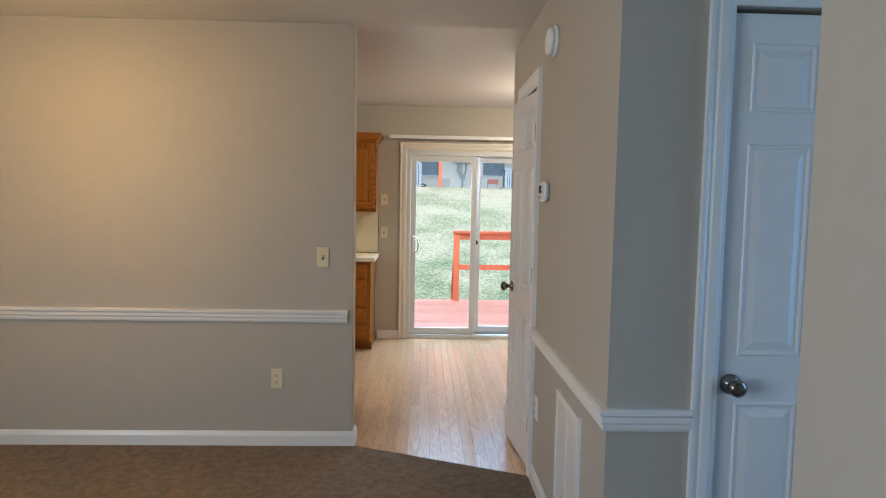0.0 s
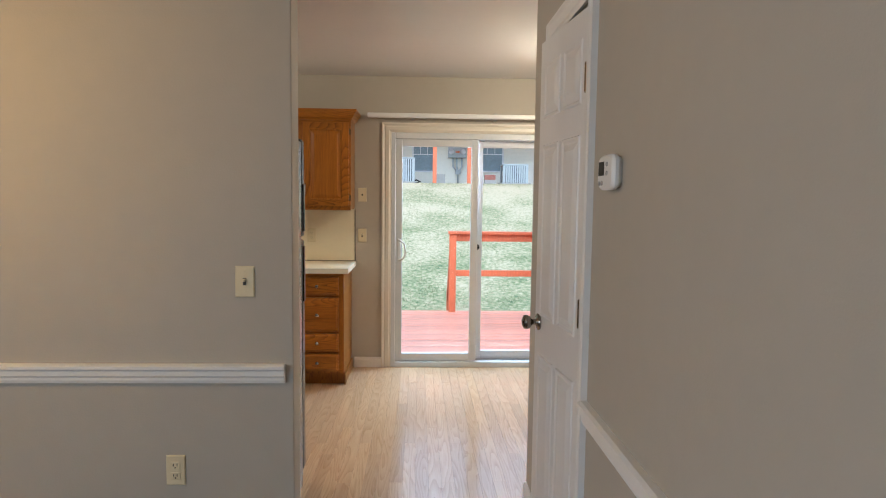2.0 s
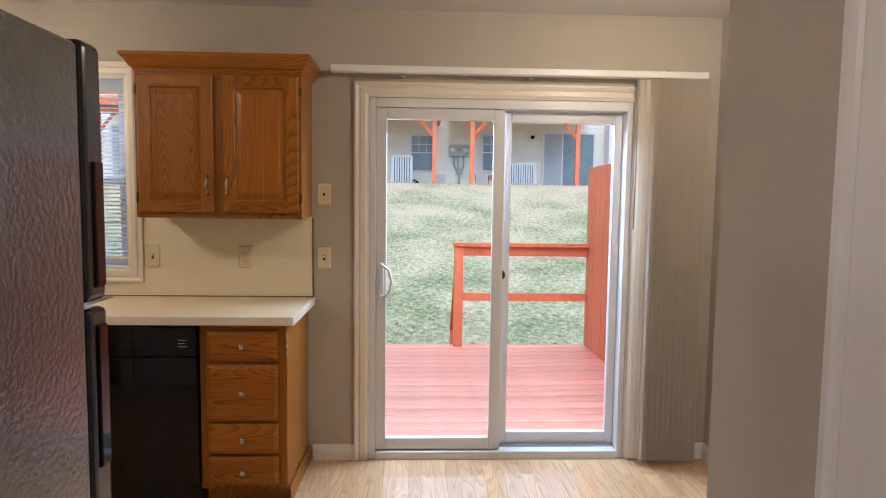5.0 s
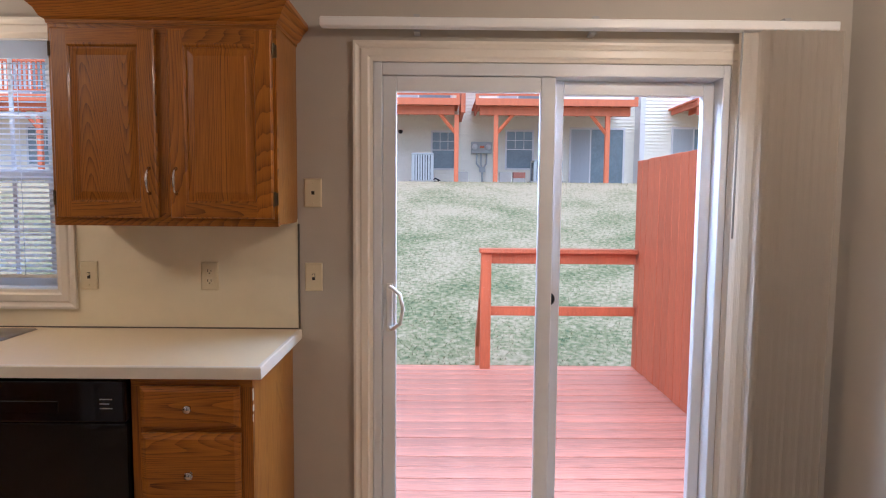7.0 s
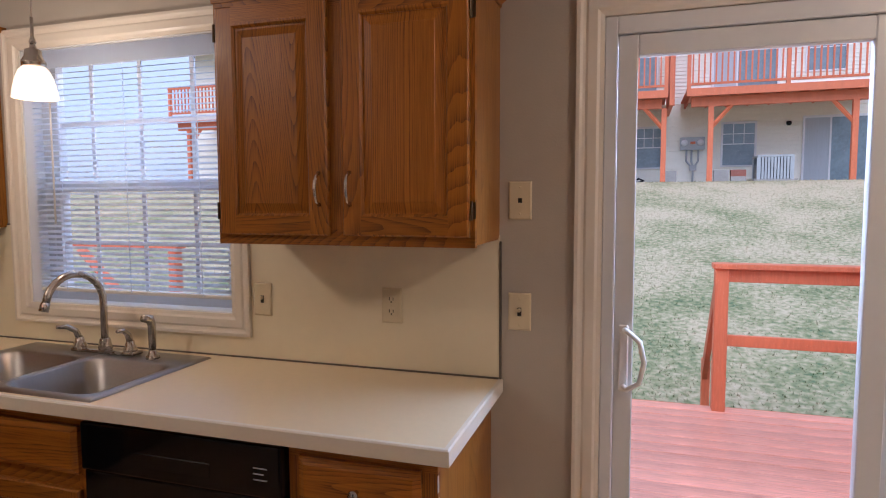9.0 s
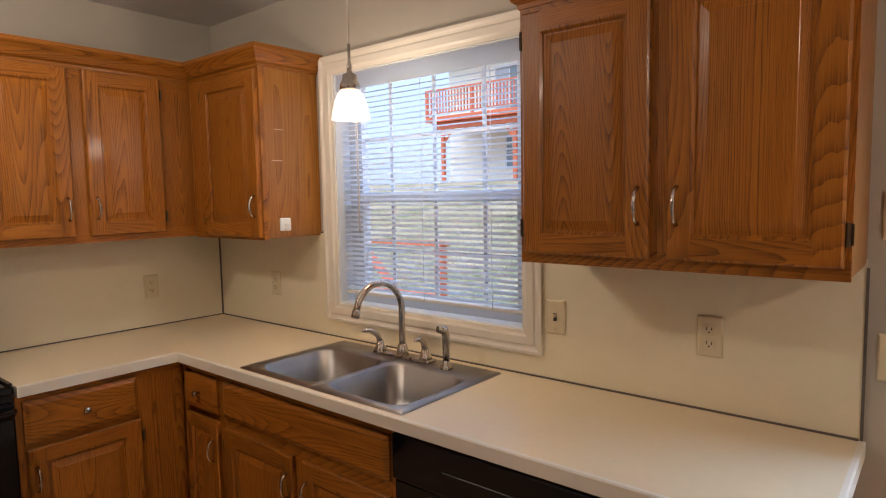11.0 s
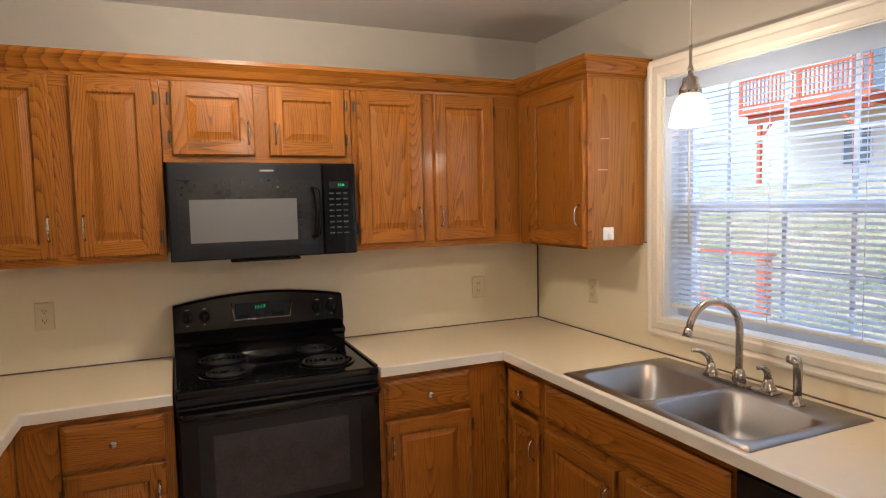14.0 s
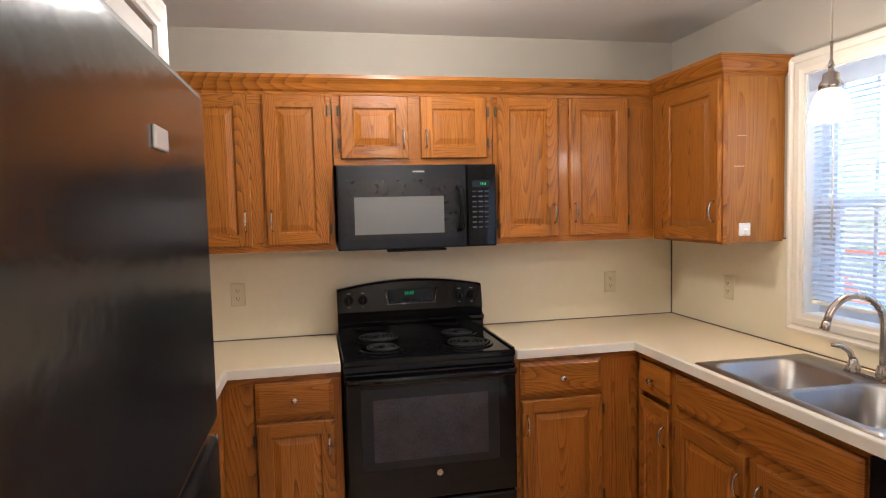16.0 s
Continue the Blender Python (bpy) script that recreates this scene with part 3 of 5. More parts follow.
def wall_plate(name, side, u, z, kind, label, w=0.07, h=0.115, material=None):
    p = thing(name, side.at(u, 0, z - h / 2), label, "outlet" if kind == "outlet" else "switch plate")
    mtl = material or PLATE
    part("plate", side.rings(u - w / 2, u + w / 2, z - h / 2, z + h / 2, [(0, 0), (0, 0.004), (0.004, 0.007)]), mtl, p)
    if kind == "outlet":
        for dz in (-0.02, 0.02):
            r = part("receptacle", side.rings(u - 0.017, u + 0.017, z + dz - 0.014, z + dz + 0.014, [(0, 0.005), (0, 0.009), (0.002, 0.0095)]), mtl, p)
            part("slot", side.boxes((u - 0.008, u - 0.0055, 0.009, 0.0102, z + dz - 0.002, z + dz + 0.008), (u + 0.0055, u + 0.008, 0.009, 0.0102, z + dz - 0.002, z + dz + 0.007), (u - 0.002, u + 0.002, 0.009, 0.0102, z + dz - 0.01, z + dz - 0.005)), INK, r)
    elif kind == "switch":
        part("surround", side.boxes((u - 0.006, u + 0.006, 0.006, 0.008, z - 0.013, z + 0.013)), INK, p)
        part("toggle", side.boxes((u - 0.0045, u + 0.0045, 0.006, 0.02, z + 0.0, z + 0.011), bev=0.002), mtl, p)
    else:
        part("jack", side.boxes((u - 0.006, u + 0.006, 0.006, 0.008, z - 0.007, z + 0.007)), INK, p)
    for dz in ((-0.04, 0.04) if kind != "outlet" else (0.0,)):
        part("screw", lathe([(0.003, 0.006), (0.003, 0.008)], side.at(u, 0, z + dz), side.out(), 8), mtl, p)
    return p


DIN, WEST, SOUTHK = Side("x", DS, -1), Side("y", W, 1), Side("x", DN, 1)
wall_plate("switch_plate", DIN, -0.129, 1.124, "switch", "almond toggle switch plate on the dining wall")
wall_plate("outlet", DIN, -0.394, 0.41, "outlet", "almond duplex outlet low on the dining wall")
wall_plate("outlet", HALL, 5.09, 0.42, "outlet", "white outlet low on the hall wall", material=WHITEP)
SPL = 0.006
BN, BW = Side("x", N - SPL, -1), Side("y", W + SPL, 1)
wall_plate("phone_plate", NORTH, 0.034, 1.465, "jack", "almond phone jack plate beside the sliding door")
wall_plate("switch_plate", NORTH, 0.034, 1.125, "switch", "almond toggle switch plate beside the sliding door")
wall_plate("outlet", BN, -0.385, 1.125, "outlet", "almond duplex outlet on the cream backsplash")
wall_plate("switch_plate", BN, -0.872, 1.125, "switch", "almond toggle switch plate beside the kitchen window")
wall_plate("outlet", BN, -2.42, 1.12, "outlet", "almond duplex outlet near the kitchen corner")
wall_plate("outlet", BW, 8.11, 1.11, "outlet", "almond duplex outlet between stove and corner")
wall_plate("outlet", BW, 6.11, 1.14, "outlet", "almond duplex outlet above the end countertop")

# ---- sliding glass door ----
sd = thing("door_sliding", ((SL + SR) / 2, N + 0.05, 0), "white vinyl sliding glass patio door, closed", "door", kind="structure")
y0, y1 = N + 0.0, N + 0.13
part("door_frame", boxes((SL, SL + 0.035, y0, y1, 0, ST), (SR - 0.03, SR, y0, y1, 0, ST), (SL + 0.035, SR - 0.03, y0, y1, ST - 0.05, ST), (SL + 0.035, SR - 0.03, y0 - 0.01, y1, -0.03, 0.045), bev=0.003), VINYL, sd)
part("track", boxes((SL + 0.036, SR - 0.031, y0 + 0.055, y0 + 0.062, 0.045, 0.06), (SL + 0.036, SR - 0.031, y0 + 0.1, y0 + 0.107, 0.045, 0.06)), STEEL, sd)


def sash(name, x0, x1, ya, yb, z0, z1, l, r, b, t, material):
    s = part(name, boxes((x0, x0 + l, ya, yb, z0, z1), (x1 - r, x1, ya, yb, z0, z1), (x0 + l, x1 - r, ya, yb, z0, z0 + b), (x0 + l, x1 - r, ya, yb, z1 - t, z1), bev=0.003), material, sd)
    p = part("pane", boxes((x0 + l - 0.004, x1 - r + 0.004, (ya + yb) / 2 - 0.003, (ya + yb) / 2 + 0.003, z0 + b - 0.004, z1 - t + 0.004)), GLASS, s, "clear glass pane")
    p.visible_shadow = False
    return s


slide = sash("sliding_panel", SL + 0.037, 1.005, N + 0.012, N + 0.05, 0.05, ST - 0.052, 0.055, 0.06, 0.065, 0.06, VINYL)
sash("fixed_panel", 0.99, SR - 0.031, N + 0.075, N + 0.112, 0.05, ST - 0.055, 0.06, 0.045, 0.075, 0.055, VINYL)
hx, hz = SL + 0.066, 1.0
part("handle", tube([(hx + 0.0, N + 0.012, hz + 0.085), (hx + 0.012, N - 0.02, hz + 0.085), (hx + 0.045, N - 0.035, hz + 0.06), (hx + 0.058, N - 0.038, hz), (hx + 0.045, N - 0.035, hz - 0.06), (hx + 0.012, N - 0.02, hz - 0.085), (hx, N + 0.012, hz - 0.085)], 0.008), WHITEP, slide, "white pull handle")
part("handle_plate", boxes((hx - 0.014, hx + 0.014, N + 0.004, N + 0.012, hz - 0.1, hz + 0.1), bev=0.004), WHITEP, slide)
part("latch", lathe([(0.022, 0), (0.03, 0.012), (0.024, 0.02)], (1.0, N + 0.052, 1.03), (0, 1, 0), 14), BLACKM, slide, "black outer pull")

# ---- vertical blinds ----
vb = thing("vertical_blinds", (1.85, N - 0.08, 0.03), "cream vertical blinds stacked open beside the sliding door", "blinds")
part("headrail", boxes((0.083, 2.06, N - 0.105, N - 0.055, 2.095, 2.13), bev=0.004), WHITEP, vb, "long white headrail above the door")
for x in (0.45, 1.13, 1.86):
    part("bracket", boxes((x - 0.012, x + 0.012, N - 0.1, N - 0.001, 2.1305, 2.14), (x - 0.012, x + 0.012, N - 0.06, N - 0.001, 2.085, 2.0945)), GREY, vb)
for i in range(22):
    x = 1.735 + i * 0.0148
    ang = radians((58, 63, 60, 66)[i % 4] if i else 20)
    bm = bmesh.new()
    pts = []
    for k in range(5):
        q = (k - 2) / 2
        dx, dy = 0.044 * q * math.cos(ang) + 0.009 * (1 - q * q) * math.sin(ang), -0.044 * q * math.sin(ang) + 0.009 * (1 - q * q) * math.cos(ang)
        pts.append((x + dx, N - 0.08 + dy))
    rows = [[bm.verts.new((px, py, z)) for px, py in pts] for z in (0.03, 2.092)]
    for k in range(4):
        bm.faces.new((rows[0][k], rows[0][k + 1], rows[1][k + 1], rows[1][k]))
    bmesh.ops.solidify(bm, geom=bm.faces[:], thickness=0.0012)
    part("vane", bm, VANE, vb)
part("wand", tube([(1.695, N - 0.09, 2.09), (1.69, N - 0.09, 1.3)], 0.004, 8), GREY, vb)

# ---- kitchen window ----
kw = thing("window_kitchen", ((WL + WR) / 2, N + 0.07, WB), "white vinyl double hung window with grilles behind blinds", "window", kind="structure")
F = 0.045
ya, yb = N + 0.075, N + 0.13
part("window_frame", boxes((WL, WL + F, ya, yb, WB, WT), (WR - F, WR, ya, yb, WB, WT), (WL + F, WR - F, ya, yb, WB, WB + F), (WL + F, WR - F, ya, yb, WT - F, WT), bev=0.003), VINYL, kw)
zm = 1.53
part("meeting_rail", boxes((WL + F, WR - F, ya - 0.008, yb - 0.01, zm - 0.022, zm + 0.022), bev=0.003), VINYL, kw)
for x in (WL + F, WR - F - 0.03):
    part("stile", boxes((x, x + 0.03, ya + 0.004, yb - 0.004, WB + F, zm - 0.022)), VINYL, kw)
    part("stile", boxes((x, x + 0.03, ya + 0.01, yb - 0.01, zm + 0.022, WT - F)), VINYL, kw)
for x in (-1.72, -1.48, -1.235):
    part("grille", boxes((x - 0.008, x + 0.008, ya + 0.03, ya + 0.037, WB + F, WT - F)), VINYL, kw)
for z in (1.3, 1.78):
    part("grille", boxes((WL + F, WR - F, ya + 0.031, ya + 0.036, z - 0.008, z + 0.008)), VINYL, kw)
for z0, z1 in ((WB + F, zm), (zm, WT - F)):
    p = part("pane", boxes((WL + F - 0.004, WR - F + 0.004, ya + 0.04, ya + 0.045, z0, z1)), GLASS, kw)
    p.visible_shadow = False
part("window_sill", boxes((WL, WR, N - 0.004, ya, WB - 0.012, WB + 0.004), bev=0.002), VINYL, kw, "white sill")
part("jamb", boxes((WL - 0.002, WL + 0.006, N - 0.002, ya, WB, WT), (WR - 0.006, WR + 0.002, N - 0.002, ya, WB, WT), (WL, WR, N - 0.002, ya, WT - 0.006, WT + 0.002)), VINYL, kw)

hb = thing("window_blinds", ((WL + WR) / 2, N + 0.04, 1.11), "white horizontal slat blinds lowered over the window", "blinds")
part("headrail", boxes((WL + 0.012, WR - 0.012, N + 0.015, N + 0.06, WT - 0.05, WT - 0.008), bev=0.003), SLATM, hb)
part("valance", boxes((WL + 0.01, WR - 0.01, N + 0.006, N + 0.012, WT - 0.075, WT - 0.006)), SLATM, hb)
bm = bmesh.new()
L = (WR - WL) / 2 - 0.014
rows = [[bm.verts.new((x, 0.0125 * q, 0.0022 * (1 - q * q) + 0.0045 * q)) for q in (-1, -0.33, 0.33, 1)] for x in (-L, L)]
for k in range(3):
    bm.faces.new((rows[0][k], rows[0][k + 1], rows[1][k + 1], rows[1][k]))
bmesh.ops.solidify(bm, geom=bm.faces[:], thickness=0.0008)
slat2 = finish(bm, "slat", SLATM, (0, 0, 0))
for i in range(40):
    piece("slat", slat2, hb, ((WL + WR) / 2, N + 0.037, 1.135 + i * 0.0214))
part("bottom_rail", boxes((WL + 0.014, WR - 0.014, N + 0.026, N + 0.05, 1.108, 1.122), bev=0.003), CREAM, hb, "cream bottom rail")
for x in (-1.8, -1.48, -1.15):
    part("cord", tube([(x, N + 0.024, 1.115), (x, N + 0.024, 2.02)], 0.0012, 6), SLATM, hb)
part("wand", tube([(-1.83, N + 0.012, 1.38), (-1.83, N + 0.012, 2.0)], 0.0035, 8), CREAM, hb)

# ---- cabinets ----
def pull(side, u, z, d, parent, vertical=True):
    """A bowed nickel bar pull."""
    pts = []
    for i in range(9):
        q = i / 8 * 2 - 1
        out = d + 0.004 + 0.022 * (1 - q * q) ** 0.5 if abs(q) < 1 else d
        pts.append(side.at(u if vertical else u + 0.045 * q, out, z + 0.045 * q if vertical else z))
    part("handle", tube(pts, [0.006, 0.004, 0.0042, 0.005, 0.0055, 0.005, 0.0042, 0.004, 0.006], 8), NICKEL, parent, "brushed nickel bow pull")


def knob(side, u, z, d, parent):
    part("knob", lathe([(0.006, 0), (0.005, 0.01), (0.011, 0.014), (0.014, 0.02), (0.012, 0.025), (0.002, 0.027)], side.at(u, d, z), side.out(), 16), NICKEL, parent, "round brushed nickel knob")


def cab_door(side, u0, u1, z0, z1, d, parent, handle=None, hinge=None, hz=None):
    """A raised panel door; handle and hinge: the u of the pull and of the hinges."""
    st = min(0.056, (u1 - u0) * 0.2)
    dr = part("door", side.rings(u0, u1, z0, z1, [(0, d), (0, d + 0.014), (0.005, d + 0.019), (st, d + 0.019), (st + 0.006, d + 0.012), (st + 0.006, d + 0.008)], cap=False), (OAKN if side.axis == "x" else OAKW), parent)
    part("raised_panel", side.rings(u0 + st + 0.004, u1 - st - 0.004, z0 + st + 0.004, z1 - st - 0.004, [(0, d + 0.002), (0, d + 0.009), (0.008, d + 0.009), (0.03, d + 0.0165), (0.032, d + 0.018)]), (OAKN if side.axis == "x" else OAKW), dr)
    for a, b in ((z0, z0 + st), (z1 - st, z1)):
        part("rail", side.boxes((u0 + st, u1 - st, d + 0.0185, d + 0.0195, a + 0.006, b - 0.002)), OAKX if side.axis == "x" else OAKY, dr)
    if handle is not None:
        pull(side, handle, hz if hz is not None else z0 + 0.13, d + 0.019, dr)
    if hinge is not None:
        for z in (z0 + 0.07, z1 - 0.07):
            bm = bmesh.new()
            cyl(bm, side.at(hinge, d + 0.012, z - 0.025), side.at(hinge, d + 0.012, z + 0.025), 0.004, n=8)
            side.box(bm, hinge - 0.009, hinge + 0.009, d + 0.0005, d + 0.004, z - 0.022, z + 0.022)
            part("hinge", bm, HINGE, dr, "small dark brass hinge")
    return dr


def drawer(side, u0, u1, z0, z1, d, parent, knobs=()):
    dr = part("drawer_front", side.rings(u0, u1, z0, z1, [(0, d), (0, d + 0.011), (0.006, d + 0.013), (0.018, d + 0.0195)]), OAKX if side.axis == "x" else OAKY, parent)
    for u in knobs:
        knob(side, u, (z0 + z1) / 2, d + 0.019, dr)
    return dr


CROWN = [(0, 0), (0.004, 0), (0.006, 0.012), (0.018, 0.02), (0.03, 0.045), (0.046, 0.062), (0.05, 0.066), (0.05, 0.082), (0, 0.082)]
NU, WU, NB, WBs, SB = Side("x", 8.2, -1), Side("y", -2.62, 1), Side("x", 7.955, -1), Side("y", -2.34, 1), Side("x", 6.1, 1)
UB, UT = 1.36, 2.07


def upper(name, side, back, u0, u1, z0, z1, label, veneer=None):
    c = thing(name, side.at((u0 + u1) / 2, -0.15, z0), label, "cabinet", "upper kitchen cabinets")
    dep = abs(side.base - back)
    part("body", side.boxes((u0, u1, -dep + 0.002, -0.02, z0 + 0.012, z1)), VENEER, c)
    part("bottom_panel", side.boxes((u0 + 0.002, u1 - 0.002, -dep + 0.003, -0.021, z0 + 0.006, z0 + 0.012)), VENEER, c)
    return c


def face_frame(side, c, u0, u1, z0, z1, opens):
    """Stiles and rails in front of a cabinet body: one mesh a member; opens are the stiles' u between doors."""
    ax = OAKX if side.axis == "x" else OAKY
    part("top_rail", side.boxes((u0, u1, -0.02, 0, z1 - 0.045, z1)), ax, c)
    part("bottom_rail", side.boxes((u0, u1, -0.02, 0, z0, z0 + 0.045)), ax, c)
    for a, b in opens:
        part("stile", side.boxes((a, b, -0.0195, 0.0, z0 + 0.045, z1 - 0.045)), (OAKN if side.axis == "x" else OAKW), c)


c = upper("wall_cabinet", NU, N, -0.818, -0.03, UB - 0.02, UT - 0.03, "oak two door wall cabinet beside the sliding door")
face_frame(NU, c, -0.818, -0.03, UB - 0.02, UT - 0.03, ((-0.818, -0.77), (-0.455, -0.39), (-0.075, -0.03)))
cab_door(NU, -0.802, -0.447, UB + 0.008, UT - 0.05, 0.0005, c, handle=-0.472, hinge=-0.809)
cab_door(NU, -0.402, -0.042, UB + 0.008, UT - 0.05, 0.0005, c, handle=-0.378, hinge=-0.036)
part("crown", sweep(CROWN, [(-0.818, N - 0.002, UT - 0.032), (-0.818, 8.2, UT - 0.032), (-0.03, 8.2, UT - 0.032), (-0.03, N - 0.002, UT - 0.032)]), OAKX, c, "oak crown moulding")

c = upper("wall_cabinet", NU, N, -2.62, -2.07, UB, UT, "oak corner wall cabinet beside the window with veneer side")
face_frame(NU, c, -2.618, -2.07, UB, UT, ((-2.618, -2.49), (-2.1, -2.07)))
cab_door(NU, -2.505, -2.08, UB + 0.012, UT - 0.01, 0.0005, c, handle=-2.105, hinge=-2.513)
part("crown", sweep(CROWN, [(-2.618, 8.2, UT), (-2.07, 8.2, UT), (-2.07, N - 0.002, UT)]), OAKX, c, "oak crown moulding")
clip = solid("cord_hook", boxes((-2.069, -2.064, 8.275, 8.33, 1.395, 1.45), (-2.064, -2.05, 8.295, 8.312, 1.4, 1.425), bev=0.004), WHITEP, "white adhesive hook stuck on the cabinet side", "hook")
tp = solid("tape_scraps", boxes((-2.0695, -2.068, 8.265, 8.31, 1.82, 1.823), (-2.0695, -2.068, 8.25, 8.3, 1.69, 1.694)), mat("old_tape", (0.55, 0.36, 0.2), 0.5), "two pale scratch marks of old tape", "tape")

for (u0, u1), zb, doors, lab in (
        ((7.352, 8.2), UB + 0.005, ((7.372, 7.678, 7.655, 7.366), (7.738, 8.05, 7.765, 8.058)), "oak two door wall cabinet beside the microwave"),
        ((6.592, 7.348), 1.752, ((6.627, 6.94, 6.915, 6.619), (6.997, 7.318, 7.022, 7.326)), "short oak two door wall cabinet over the microwave"),
        ((5.75, 6.588), UB + 0.005, ((5.945, 6.222, 6.197, 5.937), (6.286, 6.563, 6.31, 6.571)), "oak two door wall cabinet at the end of the row")):
    c = upper("wall_cabinet", WU, W, u0, u1, zb, UT, lab)
    mids = (doors[0][1] - 0.01, doors[1][0] + 0.01)
    face_frame(WU, c, u0, u1, zb, UT, ((u0, doors[0][0] + 0.02), mids, (doors[1][1] - 0.02, u1)))
    for a, b, hd, hg in doors:
        cab_door(WU, a, b, zb + 0.027, UT + 0.012 - 0.015, 0.0005, c, handle=hd, hinge=hg, hz=zb + 0.14 if zb < 1.5 else 1.87)
    y0c, y1c = u0, u1
    part("crown", sweep(CROWN, [(-2.62, y0c - 0.002, UT), (-2.62, y1c + 0.002, UT)]), OAKY, c, "oak crown moulding")

# base cabinets
def base(name, side, back, u0, u1, label, top=0.868):
    c = thing(name, side.at((u0 + u1) / 2, -0.2, 0), label, "cabinet", "base kitchen cabinets")
    dep = abs(side.base - back)
    part("body", side.boxes((u0, u1, -dep + 0.003, -0.02, 0.1, top)), VENEER, c)
    part("toe_kick", side.boxes((u0 + 0.002, u1 - 0.002, -dep + 0.05, -0.075, 0.0, 0.1)), (OAKN if side.axis == "x" else OAKW), c, "dark recessed toe kick")
    ax = OAKX if side.axis == "x" else OAKY
    part("top_rail", side.boxes((u0, u1, -0.02, 0, 0.835, 0.868)), ax, c)
    part("bottom_rail", side.boxes((u0, u1, -0.02, 0, 0.1, 0.135)), ax, c)
    part("stile", side.boxes((u0, u0 + 0.035, -0.0195, 0, 0.135, 0.835)), (OAKN if side.axis == "x" else OAKW), c)
    part("stile", side.boxes((u1 - 0.035, u1, -0.0195, 0, 0.135, 0.835)), (OAKN if side.axis == "x" else OAKW), c)
    return c


c = base("drawer_base_cabinet", NB, N, -0.445, -0.055, "oak base cabinet with a stack of four drawers")
for z0, z1 in ((0.705, 0.84), (0.425, 0.685), (0.27, 0.41), (0.12, 0.255)):
    drawer(NB, -0.412, -0.092, z0, z1, 0.0005, c, (-0.252,))
part("mid_rail", NB.boxes((-0.41, -0.09, -0.02, -0.001, 0.135, 0.835)), OAKX, c)
part("worn_edge", boxes((-0.0548, -0.0535, 7.953, 7.962, 0.79, 0.83), (-0.0548, -0.0535, 7.953, 7.966, 0.755, 0.775), (-0.0548, -0.0535, 7.953, 7.959, 0.72, 0.745)), CREAM, c, "pale chipped veneer on the corner")
part("base_strip", boxes((-0.054, -0.045, 7.99, N - 0.002, 0.0, 0.08)), VENEER, c)

dw = thing("dishwasher", (-0.77, 7.96, 0), "black built-in dishwasher under the countertop", "dishwasher")
part("body", boxes((-1.09, -0.45, 7.97, N - 0.01, 0.09, 0.862)), BLACKM, dw)
part("door", boxes((-1.088, -0.452, 7.935, 7.97, 0.12, 0.72), bev=0.006, seg=2), BLACKG, dw)
part("control_panel", boxes((-1.088, -0.452, 7.925, 7.97, 0.724, 0.86), bev=0.006, seg=2), BLACKG, dw)
part("handle_pocket", boxes((-0.9, -0.66, 7.922, 7.926, 0.755, 0.795), bev=0.002), BLACKG, dw)
part("badge", boxes((-0.53, -0.49, 7.9235, 7.9248, 0.77, 0.773), (-0.53, -0.5, 7.9235, 7.9248, 0.785, 0.788), (-0.53, -0.49, 7.9235, 7.9248, 0.8, 0.803)), GREY, dw)
part("kick_plate", boxes((-1.085, -0.455, 7.98, 8.0, 0.0, 0.09)), BLACKM, dw)

c = base("sink_base_cabinet", NB, N, -2.045, -1.093, "oak sink base cabinet with a false drawer front and two doors", top=0.72)
drawer(NB, -2.012, -1.118, 0.695, 0.835, 0.0005, c)
cab_door(NB, -2.015, -1.585, 0.125, 0.65, 0.0005, c, handle=-1.612, hinge=-2.022, hz=0.54)
cab_door(NB, -1.53, -1.115, 0.125, 0.65, 0.0005, c, handle=-1.503, hinge=-1.108, hz=0.54)
part("mid_rail", NB.boxes((-2.01, -1.125, -0.019, -0.001, 0.64, 0.7)), OAKX, c)
part("mid_stile", NB.boxes((-1.6, -1.52, -0.0185, -0.0005, 0.135, 0.64)), OAKN, c)
c = base("corner_base_cabinet", NB, N, -2.338, -2.047, "narrow oak base cabinet with one drawer and door in the corner")
drawer(NB, -2.305, -2.06, 0.69, 0.83, 0.0005, c, (-2.18,))
cab_door(NB, -2.305, -2.06, 0.125, 0.66, 0.0005, c, handle=-2.09, hz=0.54)

c = base("base_cabinet", WBs, W, 7.352, 7.952, "oak base cabinet with a drawer and door beside the stove")
drawer(WBs, 7.372, 7.762, 0.69, 0.845, 0.0005, c, (7.567,))
cab_door(WBs, 7.375, 7.766, 0.125, 0.67, 0.0005, c, handle=7.4, hinge=7.774, hz=0.56)
part("corner_stile", WBs.boxes((7.765, 7.95, -0.019, -0.001, 0.135, 0.835)), OAKW, c)
part("mid_rail", WBs.boxes((7.387, 7.76, -0.019, -0.001, 0.655, 0.705)), OAKY, c)
c = base("base_cabinet", WBs, W, 6.1, 6.582, "oak base cabinet with a drawer and door between stove and corner")
drawer(WBs, 6.232, 6.548, 0.69, 0.845, 0.0005, c, (6.39,))
cab_door(WBs, 6.232, 6.55, 0.125, 0.67, 0.0005, c, handle=6.525, hinge=6.224, hz=0.56)
part("corner_stile", WBs.boxes((6.105, 6.225, -0.019, -0.001, 0.135, 0.835)), OAKW, c)
part("mid_rail", WBs.boxes((6.235, 6.545, -0.019, -0.001, 0.655, 0.705)), OAKY, c)
c = base("end_base_cabinet", SB, DN, -2.33, -1.7, "oak base cabinet with a drawer and door facing the stove")
drawer(SB, -2.2, -1.73, 0.69, 0.845, 0.0005, c, (-1.96,))
